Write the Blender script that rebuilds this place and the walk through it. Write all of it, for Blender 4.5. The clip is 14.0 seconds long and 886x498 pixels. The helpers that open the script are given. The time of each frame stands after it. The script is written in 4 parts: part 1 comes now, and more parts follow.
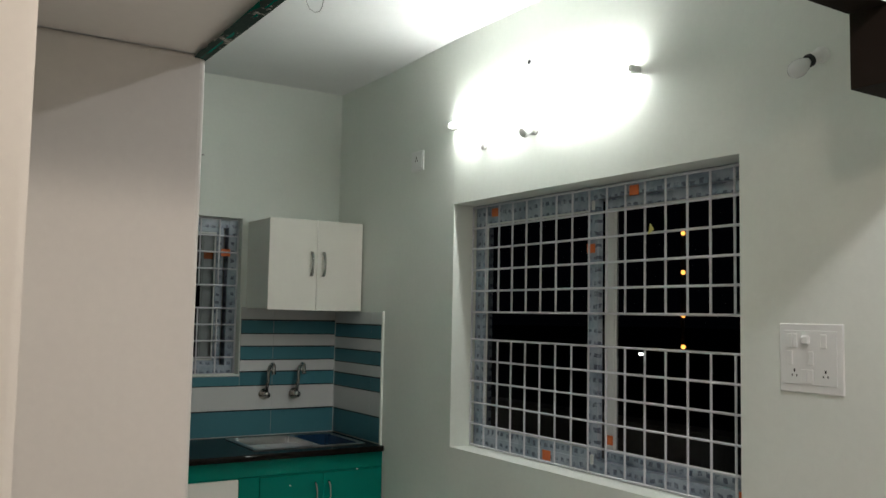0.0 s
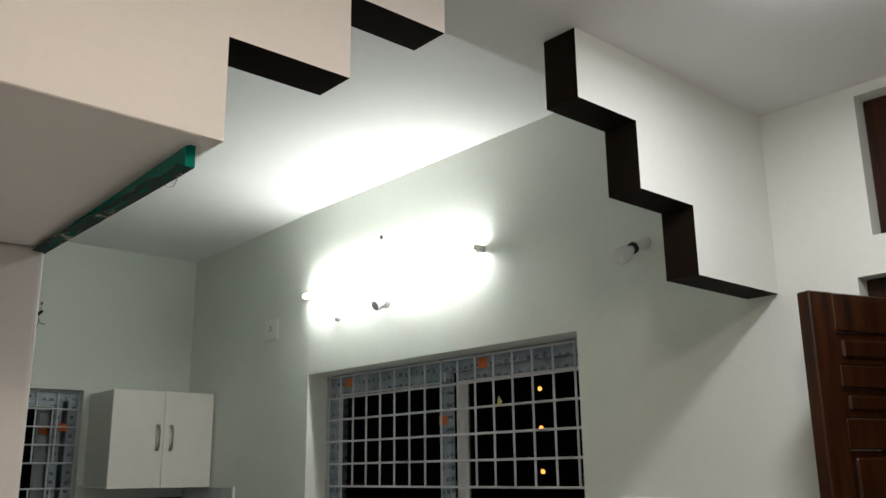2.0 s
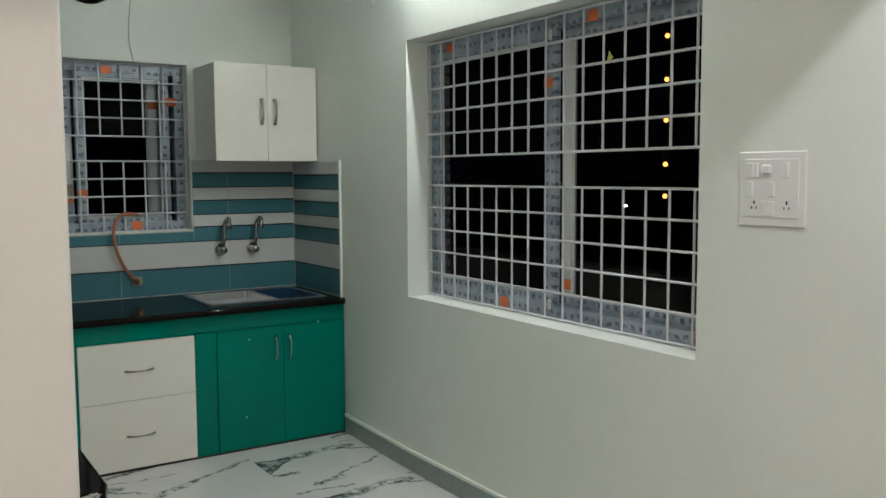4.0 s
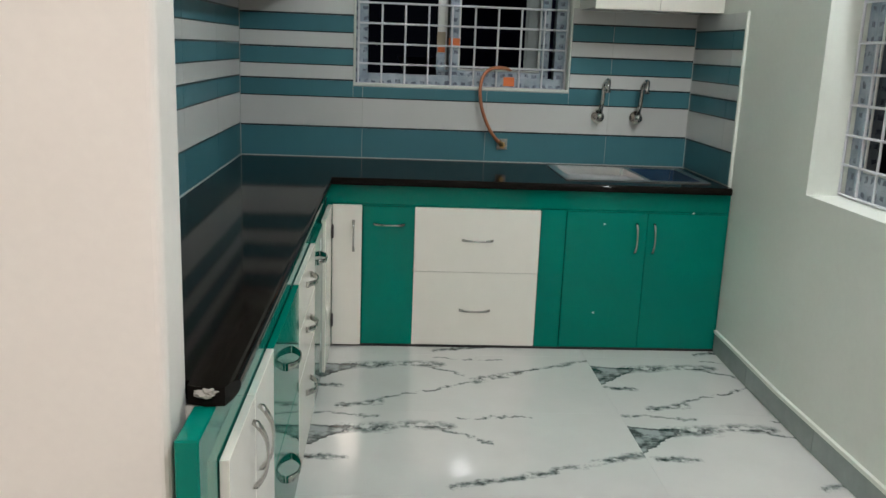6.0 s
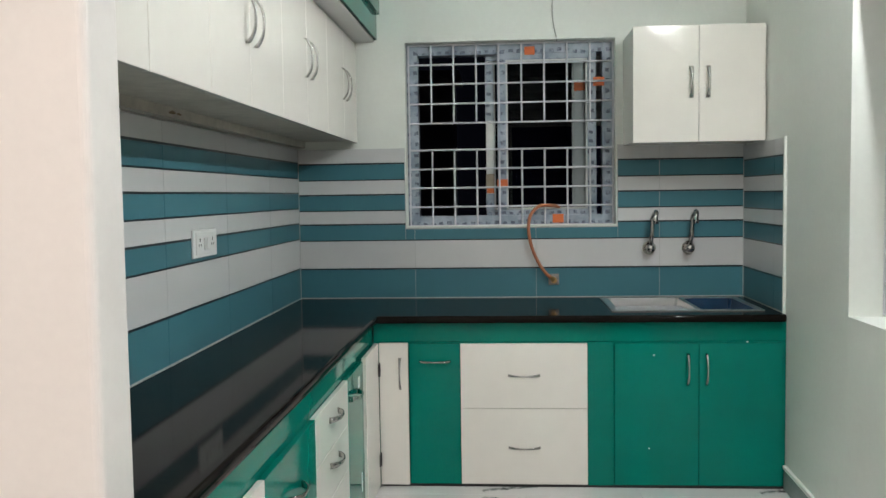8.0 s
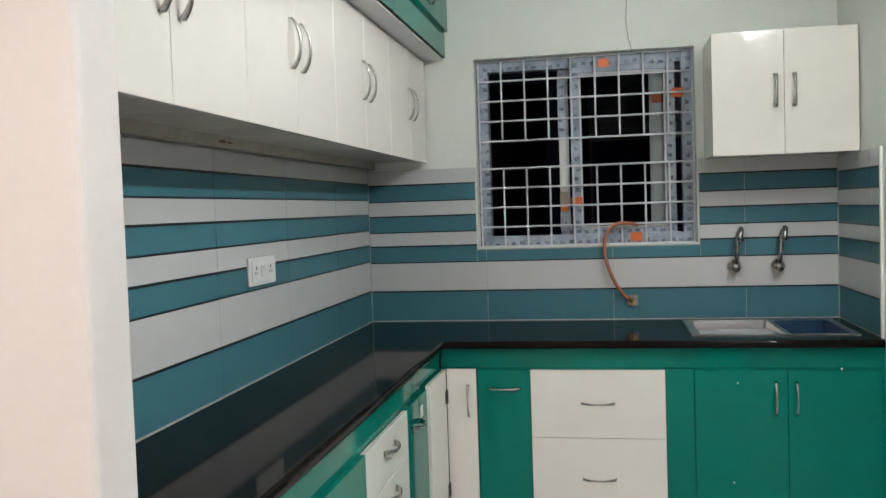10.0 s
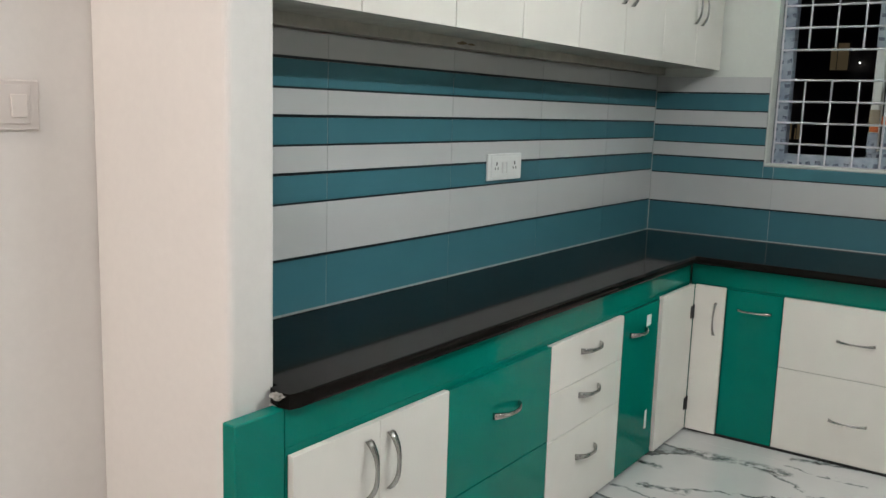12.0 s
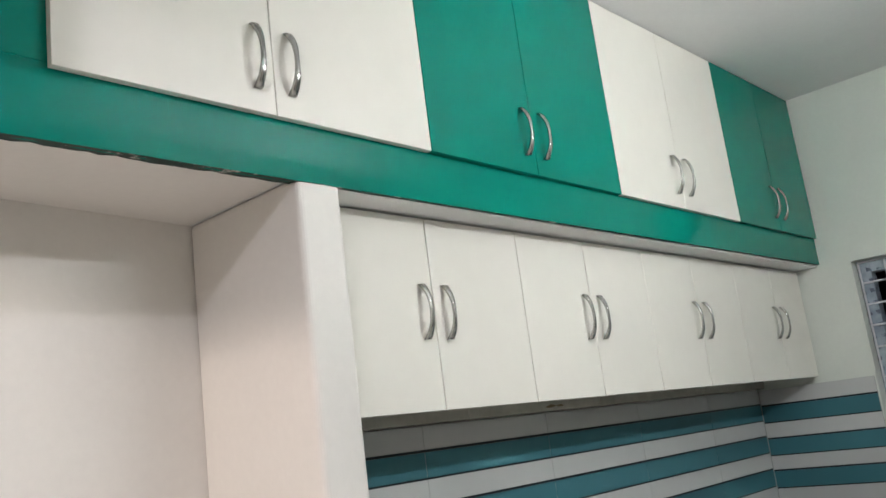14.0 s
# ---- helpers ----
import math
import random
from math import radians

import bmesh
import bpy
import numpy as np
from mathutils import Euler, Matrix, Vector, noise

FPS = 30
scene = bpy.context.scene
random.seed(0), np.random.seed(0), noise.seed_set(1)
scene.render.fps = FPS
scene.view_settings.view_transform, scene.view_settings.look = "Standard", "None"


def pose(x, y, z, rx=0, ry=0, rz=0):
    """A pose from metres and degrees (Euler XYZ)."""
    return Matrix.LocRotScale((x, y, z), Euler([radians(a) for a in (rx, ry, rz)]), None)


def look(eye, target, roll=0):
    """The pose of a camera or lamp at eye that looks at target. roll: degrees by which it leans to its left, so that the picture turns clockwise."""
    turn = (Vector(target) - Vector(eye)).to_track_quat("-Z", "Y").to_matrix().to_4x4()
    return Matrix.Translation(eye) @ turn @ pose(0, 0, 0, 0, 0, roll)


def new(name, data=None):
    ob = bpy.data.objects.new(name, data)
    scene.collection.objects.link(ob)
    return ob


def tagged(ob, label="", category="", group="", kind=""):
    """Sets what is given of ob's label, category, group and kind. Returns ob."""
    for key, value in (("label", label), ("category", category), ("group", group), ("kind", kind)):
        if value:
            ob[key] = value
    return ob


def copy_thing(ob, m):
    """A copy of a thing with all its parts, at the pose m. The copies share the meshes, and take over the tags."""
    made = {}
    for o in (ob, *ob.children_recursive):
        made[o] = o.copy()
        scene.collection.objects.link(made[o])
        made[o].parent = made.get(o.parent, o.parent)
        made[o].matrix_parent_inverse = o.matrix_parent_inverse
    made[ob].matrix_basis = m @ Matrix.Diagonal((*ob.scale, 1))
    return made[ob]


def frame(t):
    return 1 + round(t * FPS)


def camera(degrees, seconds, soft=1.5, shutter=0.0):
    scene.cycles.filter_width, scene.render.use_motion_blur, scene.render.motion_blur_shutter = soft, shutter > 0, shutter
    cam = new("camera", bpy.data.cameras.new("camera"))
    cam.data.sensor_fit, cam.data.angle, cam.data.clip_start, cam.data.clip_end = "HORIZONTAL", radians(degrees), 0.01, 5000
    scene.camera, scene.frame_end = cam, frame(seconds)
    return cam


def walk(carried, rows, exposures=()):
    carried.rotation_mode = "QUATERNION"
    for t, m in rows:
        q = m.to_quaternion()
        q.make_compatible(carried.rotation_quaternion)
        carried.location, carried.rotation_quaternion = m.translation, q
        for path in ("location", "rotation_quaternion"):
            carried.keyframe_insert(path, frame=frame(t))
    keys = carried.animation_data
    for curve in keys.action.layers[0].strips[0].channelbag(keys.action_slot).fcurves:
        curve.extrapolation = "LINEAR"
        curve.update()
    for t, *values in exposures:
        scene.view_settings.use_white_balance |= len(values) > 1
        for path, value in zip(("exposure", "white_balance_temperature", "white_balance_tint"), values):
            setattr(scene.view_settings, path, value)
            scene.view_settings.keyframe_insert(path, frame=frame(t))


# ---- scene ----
K = 0.95  # metres in one unit of the plan below
cam = camera(54.0, 14.0, soft=1.5)
PATH = [
    (0, (0.632, 0.576, 1.609), (1.701, 2.26, 1.762), 1.1),
    (0.5, (0.596, 0.506, 1.659), (1.684, 2.136, 2.06), 1.5),
    (1, (0.577, 0.473, 1.696), (1.713, 2.02, 2.258), 1.2),
    (1.5, (0.601, 0.463, 1.704), (1.822, 1.948, 2.256), 0.0),
    (2, (0.625, 0.489, 1.695), (1.908, 1.94, 2.193), -0.7),
    (2.5, (0.642, 0.5, 1.691), (1.989, 1.911, 2.133), -1.1),
    (3, (0.658, 0.532, 1.675), (2.041, 1.943, 1.985), -0.8),
    (3.5, (0.752, 0.599, 1.623), (2.061, 2.11, 1.693), -1.0),
    (4, (0.909, 0.679, 1.542), (1.999, 2.347, 1.371), -0.3),
    (4.2, (0.930, 0.717, 1.522), (1.942, 2.425, 1.280), 0.1),
    (6.3, (1.688, 1.327, 1.385), (1.712, 3.378, 0.907), 1.9),
    (6.5, (1.727, 1.313, 1.368), (1.698, 3.372, 0.932), 1.6),
    (7, (1.875, 1.249, 1.359), (1.743, 3.327, 1.045), 1.7),
    (7.5, (1.917, 1.255, 1.367), (1.78, 3.347, 1.178), 0.2),
    (7.7, (1.926, 1.243, 1.373), (1.791, 3.34, 1.238), -0.5),
    (9.8, (2.02, 1.325, 1.42), (1.742, 3.408, 1.299), -0.9),
    (10, (2.069, 1.385, 1.42), (1.684, 3.453, 1.325), -1.9),
    (10.5, (2.233, 1.474, 1.43), (1.544, 3.351, 1.362), -2.1),
    (11, (2.385, 1.437, 1.442), (1.466, 3.212, 1.365), -0.3),
    (11.5, (2.477, 1.412, 1.458), (1.452, 3.119, 1.263), 2.0),
    (12, (2.623, 1.461, 1.437), (1.487, 3.076, 1.118), 1.8),
    (12.5, (2.71, 1.462, 1.48), (1.503, 3.049, 1.319), -0.7),
    (13, (2.728, 1.45, 1.531), (1.527, 3.048, 1.59), -2.0),
    (13.5, (2.735, 1.433, 1.566), (1.52, 3.002, 1.815), -3.1),
    (14, (2.768, 1.411, 1.593), (1.473, 2.874, 2.02), -7.3),
]

EXPOSURES = [(0, 0.08, 6600, 10), (1.5, -0.30, 6650, 11), (2.5, -0.08, 6550, 10), (3, -0.08, 6500, 9), (4, 0.48, 6450, 8), (6.5, 1.0, 6400, 12),
             (7.5, 1.12, 6400, 13), (10, 1.10, 6450, 17), (11, 1.00, 6450, 16), (12, 0.92, 6400, 14), (13, 0.96, 6400, 14), (14, 0.86, 6400, 15)]
walk(cam, [(t, look([K * c for c in eye], [K * c for c in target], roll)) for t, eye, target, roll in PATH], EXPOSURES)

# ---- world and lights ----
world = bpy.data.worlds.new("night")
scene.world = world
world.use_nodes = True
world.node_tree.nodes["Background"].inputs[0].default_value = (0.0006, 0.0007, 0.0012, 1)
world.node_tree.nodes["Background"].inputs[1].default_value = 1.0


def lamp(name, kind, where, target, power, colour, size):
    data = bpy.data.lights.new(name, kind)
    data.energy, data.color = power, colour
    if kind == "AREA":
        data.shape, data.size = "DISK", size
    else:
        data.shadow_soft_size = size
    ob = new(name, data)
    ob.matrix_world = look([K * c for c in where], [K * c for c in target])
    return ob


WARM = (1.0, 0.872, 0.735)
lamp("hall_lamp_light", "AREA", (2.40, 1.19, 2.79), (2.40, 1.191, 0), 9.5, (0.93, 0.94, 1.0), 0.14)
# point lamp added for the disc's side glow, to brighten the hall ceiling
lamp("hall_lamp_rim_light", "POINT", (2.40, 1.19, 2.700), (2.40, 1.191, 0), 1.5, (0.93, 0.94, 1.0), 0.06)
lamp("hall_warm_lamp_light", "AREA", (1.22, 0.62, 2.79), (1.22, 0.621, 0), 13.5, WARM, 0.34)
# second added point lamp, lifting the peach divider and niche
lamp("hall_warm_lamp_rim_light", "POINT", (1.22, 0.62, 2.700), (1.22, 0.621, 0), 8.5, WARM, 0.06)

# ---- materials ----


def material(name):
    m = bpy.data.materials.new(name)
    m.use_nodes = True
    nt = m.node_tree
    return m, nt, nt.nodes["Principled BSDF"]


def node(nt, kind, **values):
    n = nt.nodes.new(kind)
    for k, v in values.items():
        n.inputs[k].default_value = v
    return n


def math_node(nt, op, a, b=None, c=None):
    n = nt.nodes.new("ShaderNodeMath")
    n.operation = op
    for i, v in enumerate((a, b, c)):
        if v is None:
            continue
        if isinstance(v, (int, float)):
            n.inputs[i].default_value = v
        else:
            nt.links.new(v, n.inputs[i])
    return n.outputs[0]


def mix(nt, fac, a, b):
    n = nt.nodes.new("ShaderNodeMix")
    n.data_type = "RGBA"
    for i, v in ((0, fac), (6, a), (7, b)):
        if isinstance(v, tuple):
            n.inputs[i].default_value = (*v, 1)
        elif isinstance(v, (int, float)):
            n.inputs[i].default_value = v
        else:
            nt.links.new(v, n.inputs[i])
    return n.outputs[2]


def coords(nt, which="Object"):
    return nt.nodes.new("ShaderNodeTexCoord").outputs[which]


def noise_tex(nt, vec, scale, detail=4, rough=0.6):
    n = node(nt, "ShaderNodeTexNoise", Scale=scale, Detail=detail, Roughness=rough)
    nt.links.new(vec, n.inputs["Vector"])
    return n.outputs["Fac"]


def ramp(nt, fac, a, b):
    n = nt.nodes.new("ShaderNodeMapRange")
    n.inputs[1].default_value, n.inputs[2].default_value = a, b
    nt.links.new(fac, n.inputs[0])
    return n.outputs[0]


def bump(nt, bsdf, height, strength, distance=0.002):
    n = node(nt, "ShaderNodeBump", Strength=strength, Distance=distance)
    nt.links.new(height, n.inputs["Height"])
    nt.links.new(n.outputs[0], bsdf.inputs["Normal"])


def simple(name, base, rough, metal=0.0, vary=0.12, grain=30, relief=0.15, rough_vary=0.08, spec=0.5, ior=1.5):
    """A surface with broad and fine variation of colour, gloss and relief."""
    m, nt, bsdf = material(name)
    vec = nt.nodes.new("ShaderNodeNewGeometry").outputs["Position"]
    broad, fine = noise_tex(nt, vec, 1.7, 3), noise_tex(nt, vec, grain, 5)
    both = math_node(nt, "MULTIPLY_ADD", fine, 0.4, math_node(nt, "MULTIPLY", broad, 0.6))
    dark = tuple(c * (1 - vary) for c in base)
    light = tuple(min(1, c * (1 + vary * 0.6)) for c in base)
    nt.links.new(mix(nt, ramp(nt, both, 0.3, 0.7), dark, light), bsdf.inputs["Base Color"])
    nt.links.new(math_node(nt, "MULTIPLY_ADD", broad, rough_vary, rough - rough_vary / 2), bsdf.inputs["Roughness"])
    bsdf.inputs["Metallic"].default_value = metal
    bsdf.inputs["IOR"].default_value = ior
    bsdf.inputs["Specular IOR Level"].default_value = spec
    bump(nt, bsdf, fine, relief)
    return m


def glow(name, colour, strength):
    m, nt, bsdf = material(name)
    bsdf.inputs["Base Color"].default_value = (*colour, 1)
    bsdf.inputs["Emission Color"].default_value = (*colour, 1)
    bsdf.inputs["Emission Strength"].default_value = strength
    return m


def film_material():
    """Blue-grey protective film with rows of small printed marks."""
    m, nt, bsdf = material("printed_film")
    vec = nt.nodes.new("ShaderNodeNewGeometry").outputs["Position"]
    sep = nt.nodes.new("ShaderNodeSeparateXYZ")
    nt.links.new(vec, sep.inputs[0])
    along = math_node(nt, "ADD", sep.outputs[0], sep.outputs[1])
    cell_a = math_node(nt, "FRACT", math_node(nt, "MULTIPLY_ADD", noise_tex(nt, vec, 14, 2), 0.9, math_node(nt, "MULTIPLY", along, 24.0)))
    cell_z = math_node(nt, "FRACT", math_node(nt, "MULTIPLY_ADD", noise_tex(nt, vec, 11, 2), 0.9, math_node(nt, "MULTIPLY", sep.outputs[2], 19.0)))
    bar = math_node(nt, "MULTIPLY", math_node(nt, "LESS_THAN", math_node(nt, "ABSOLUTE", math_node(nt, "SUBTRACT", cell_a, 0.5)), 0.27),
                    math_node(nt, "LESS_THAN", math_node(nt, "ABSOLUTE", math_node(nt, "SUBTRACT", cell_z, 0.5)), 0.17))
    wear = noise_tex(nt, vec, 40, 3)
    base = mix(nt, ramp(nt, noise_tex(nt, vec, 9, 4), 0.35, 0.65), (0.22, 0.275, 0.345), (0.42, 0.47, 0.54))
    nt.links.new(mix(nt, math_node(nt, "MULTIPLY", bar, ramp(nt, wear, 0.32, 0.55)), base, (0.105, 0.125, 0.175)), bsdf.inputs["Base Color"])
    bsdf.inputs["Roughness"].default_value = 0.35
    bump(nt, bsdf, wear, 0.3)
    return m


def segment(nt, x, y, a, b):
    """Distance from (x, y) to the line from a to b, and how far along it that is."""
    dx, dy = b[0] - a[0], b[1] - a[1]
    l2 = dx * dx + dy * dy
    px, py = math_node(nt, "SUBTRACT", x, a[0]), math_node(nt, "SUBTRACT", y, a[1])
    u = math_node(nt, "MULTIPLY_ADD", px, dx / l2, math_node(nt, "MULTIPLY", py, dy / l2))
    n = nt.nodes.new("ShaderNodeClamp")
    nt.links.new(u, n.inputs[0])
    u = n.outputs[0]
    ex, ey = math_node(nt, "MULTIPLY_ADD", u, -dx, px), math_node(nt, "MULTIPLY_ADD", u, -dy, py)
    return math_node(nt, "SQRT", math_node(nt, "ADD", math_node(nt, "MULTIPLY", ex, ex), math_node(nt, "MULTIPLY", ey, ey)))


def marble(name, veins):
    """Polished white tile printed with grey-black veins, each from a to b with a width."""
    m, nt, bsdf = material(name)
    vec = coords(nt)
    warp = node(nt, "ShaderNodeTexNoise", Scale=9.0, Detail=6.0, Roughness=0.72)
    nt.links.new(vec, warp.inputs["Vector"])
    sub = nt.nodes.new("ShaderNodeVectorMath")
    sub.operation = "SUBTRACT"
    nt.links.new(warp.outputs["Color"], sub.inputs[0])
    sub.inputs[1].default_value = (0.5, 0.5, 0.5)
    add = nt.nodes.new("ShaderNodeVectorMath")
    add.operation = "MULTIPLY_ADD"
    nt.links.new(sub.outputs[0], add.inputs[0])
    add.inputs[1].default_value = (0.12, 0.12, 0)
    nt.links.new(vec, add.inputs[2])
    sep = nt.nodes.new("ShaderNodeSeparateXYZ")
    nt.links.new(add.outputs[0], sep.inputs[0])
    x, y = sep.outputs[0], sep.outputs[1]
    dark = None
    for a, b, width in veins:
        d = segment(nt, x, y, [K * c for c in a], [K * c for c in b])
        n = nt.nodes.new("ShaderNodeMapRange")
        n.inputs[1].default_value, n.inputs[2].default_value = K * (width if width > 0.015 else width * 1.6) * 1.1, K * width * 0.3
        nt.links.new(d, n.inputs[0])
        dark = n.outputs[0] if dark is None else math_node(nt, "MAXIMUM", dark, n.outputs[0])
    patch = noise_tex(nt, vec, 17, 6, 0.7)
    dark = math_node(nt, "MULTIPLY", dark, ramp(nt, patch, 0.41, 0.52))
    # the grey wedge at the tile's cut edge
    raw = nt.nodes.new("ShaderNodeSeparateXYZ")
    nt.links.new(vec, raw.inputs[0])
    wx = math_node(nt, "MULTIPLY_ADD", math_node(nt, "SUBTRACT", x, raw.outputs[0]), 0.75, raw.outputs[0])
    wy = math_node(nt, "MULTIPLY_ADD", math_node(nt, "SUBTRACT", y, raw.outputs[1]), 0.75, raw.outputs[1])
    top = math_node(nt, "SUBTRACT", K * 0.545, math_node(nt, "MULTIPLY_ADD", wx, 0.12, wy))
    low = math_node(nt, "SUBTRACT", wy, math_node(nt, "MULTIPLY_ADD", wx, 1.0, K * 0.31))
    edge = math_node(nt, "MINIMUM", top, low)
    wedge = ramp(nt, edge, -0.002, 0.004)
    rim = math_node(nt, "SUBTRACT", wedge, math_node(nt, "MULTIPLY", ramp(nt, edge, 0.004, 0.022), 0.75))
    cloud = ramp(nt, noise_tex(nt, vec, 3.0, 5), 0.40, 0.75)
    body = mix(nt, math_node(nt, "MULTIPLY", cloud, 0.30), (0.63, 0.62, 0.605), (0.46, 0.465, 0.46))
    vein = mix(nt, ramp(nt, noise_tex(nt, vec, 30, 4), 0.35, 0.62), (0.010, 0.017, 0.016), (0.22, 0.25, 0.245))
    stone = mix(nt, ramp(nt, noise_tex(nt, vec, 12, 4), 0.42, 0.56), (0.03, 0.042, 0.042), (0.42, 0.46, 0.46))
    tone = mix(nt, math_node(nt, "MULTIPLY", wedge, 0.92), mix(nt, dark, body, vein), stone)
    nt.links.new(mix(nt, math_node(nt, "MULTIPLY", rim, 0.9), tone, (0.02, 0.028, 0.028)), bsdf.inputs["Base Color"])
    bsdf.inputs["Roughness"].default_value = 0.06
    bsdf.inputs["Specular IOR Level"].default_value = 0.85
    return m


def ragged_material():
    """Chipped dark green edge with smears of plaster."""
    m, nt, bsdf = material("scruffy_edge")
    vec = nt.nodes.new("ShaderNodeNewGeometry").outputs["Position"]
    smear = math_node(nt, "MULTIPLY_ADD", noise_tex(nt, vec, 34, 6, 0.7), 0.6, math_node(nt, "MULTIPLY", noise_tex(nt, vec, 9, 3), 0.4))
    nt.links.new(mix(nt, ramp(nt, smear, 0.555, 0.61), (0.003, 0.026, 0.02), (0.42, 0.40, 0.36)), bsdf.inputs["Base Color"])
    bsdf.inputs["Roughness"].default_value = 0.85
    bump(nt, bsdf, smear, 0.6, 0.004)
    return m


def wood_material():
    m, nt, bsdf = material("varnished_teak")
    vec = coords(nt)
    mp = node(nt, "ShaderNodeMapping", Scale=(14, 14, 1.4))
    nt.links.new(vec, mp.inputs[0])
    grain = noise_tex(nt, mp.outputs[0], 2.2, 7, 0.65)
    nt.links.new(mix(nt, ramp(nt, grain, 0.3, 0.7), (0.004, 0.0013, 0.0004), (0.050, 0.0130, 0.0017)), bsdf.inputs["Base Color"])
    bsdf.inputs["Roughness"].default_value = 0.42
    bsdf.inputs["Specular IOR Level"].default_value = 0.25
    bump(nt, bsdf, grain, 0.25)
    return m


def tile_material(name, a, b):
    """Satin wall tile; each tile a little different."""
    m, nt, bsdf = material(name)
    vec = nt.nodes.new("ShaderNodeNewGeometry").outputs["Position"]
    rand = nt.nodes.new("ShaderNodeObjectInfo").outputs["Random"]
    broad = noise_tex(nt, vec, 2.2, 2)
    fac = math_node(nt, "MULTIPLY_ADD", rand, 0.5, math_node(nt, "MULTIPLY", broad, 0.5))
    nt.links.new(mix(nt, fac, a, b), bsdf.inputs["Base Color"])
    bsdf.inputs["Roughness"].default_value = 0.34
    bsdf.inputs["Specular IOR Level"].default_value = 0.35
    return m


WALL = simple("white_wall_paint", (0.745, 0.77, 0.715), 0.55, vary=0.05, grain=45, relief=0.12)
PEACH = simple("peach_wall_paint", (0.748, 0.715, 0.674), 0.55, vary=0.05, grain=45, relief=0.12)
CEIL = simple("ceiling_paint", (0.78, 0.78, 0.77), 0.7, vary=0.05, grain=60, relief=0.15)
GREEN = simple("green_laminate", (0.0003, 0.178, 0.130), 0.06, vary=0.06, grain=12, relief=0.008, rough_vary=0.03, spec=0.15)
WHITE = simple("white_laminate", (0.80, 0.768, 0.705), 0.10, vary=0.04, grain=12, relief=0.008)
EDGE = simple("board_edge", (0.62, 0.61, 0.57), 0.5, vary=0.1)
GRANITE = simple("black_granite", (0.0095, 0.0080, 0.0068), 0.06, vary=0.5, grain=260, relief=0.01, rough_vary=0.03, spec=0.5, ior=1.13)
CHROME = simple("brushed_chrome", (0.45, 0.44, 0.42), 0.18, metal=1.0, vary=0.08, relief=0.02)
STEEL = simple("sink_steel", (0.58, 0.58, 0.58), 0.28, metal=1.0, vary=0.1, grain=80, relief=0.03)
BLUE = simple("blue_film", (0.003, 0.036, 0.095), 0.3, vary=0.3)
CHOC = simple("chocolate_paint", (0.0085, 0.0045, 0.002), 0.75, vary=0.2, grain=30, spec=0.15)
GRILLE = simple("grey_grille_paint", (0.62, 0.62, 0.66), 0.4, vary=0.1)
PLASTIC = simple("white_plastic", (0.78, 0.78, 0.76), 0.3, vary=0.05, relief=0.02)
# near-black of dark fittings, holes and the unlit lobby behind the hall door
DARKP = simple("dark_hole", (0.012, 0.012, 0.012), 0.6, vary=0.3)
UPVC = simple("white_upvc", (0.66, 0.67, 0.66), 0.35, vary=0.06)
ORANGE = simple("orange_sticker", (0.80, 0.19, 0.05), 0.5, vary=0.15)
GREYTILE = simple("grey_skirting_tile", (0.30, 0.34, 0.33), 0.2, vary=0.2, grain=20)
GROUT = simple("pale_grout", (0.43, 0.44, 0.43), 0.8, vary=0.2)
LINER = simple("black_tile_liner", (0.006, 0.012, 0.016), 0.3, vary=0.2)
CEMENT = simple("cement", (0.30, 0.28, 0.25), 0.9, vary=0.3, grain=60, relief=0.6)
COPPER = simple("orange_rubber_hose", (0.42, 0.15, 0.07), 0.45, vary=0.15)
BRASS = simple("brass_fitting", (0.60, 0.42, 0.20), 0.3, metal=1.0, vary=0.2)
WIRE = simple("grey_wire", (0.35, 0.34, 0.32), 0.5)
ASPHALT = simple("night_ground", (0.05, 0.05, 0.05), 0.9, vary=0.3)
FACADE = simple("dim_facade", (0.20, 0.19, 0.18), 0.8, vary=0.2)
BULB = simple("unlit_bulb", (0.72, 0.73, 0.72), 0.15, vary=0.03)
SCRUFF = ragged_material()
CREAM = simple("cream_plastic", (0.66, 0.61, 0.57), 0.35, vary=0.05, relief=0.02)
NEIGHBOUR = simple("pale_outdoor_paint", (0.50, 0.48, 0.44), 0.8, vary=0.2)
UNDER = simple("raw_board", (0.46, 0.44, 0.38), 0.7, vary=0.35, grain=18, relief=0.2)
STAIN = simple("brown_stain", (0.20, 0.145, 0.085), 0.8, vary=0.5, grain=60)
DAUB = simple("white_cement", (0.40, 0.38, 0.35), 0.85, vary=0.75, grain=90, relief=0.8)
WORN = simple("dull_brass_lock", (0.34, 0.28, 0.21), 0.4, vary=0.2)
NAVY = simple("pane_reflection_navy", (0.018, 0.018, 0.11), 0.5)
YELLOW = simple("yellow_tape", (0.62, 0.58, 0.16), 0.5)
FILM = film_material()
TEAK = wood_material()
TEAL_T = tile_material("teal_tile", (0.041, 0.150, 0.188), (0.054, 0.184, 0.224))
GREY_T = tile_material("grey_tile", (0.54, 0.54, 0.535), (0.60, 0.60, 0.595))
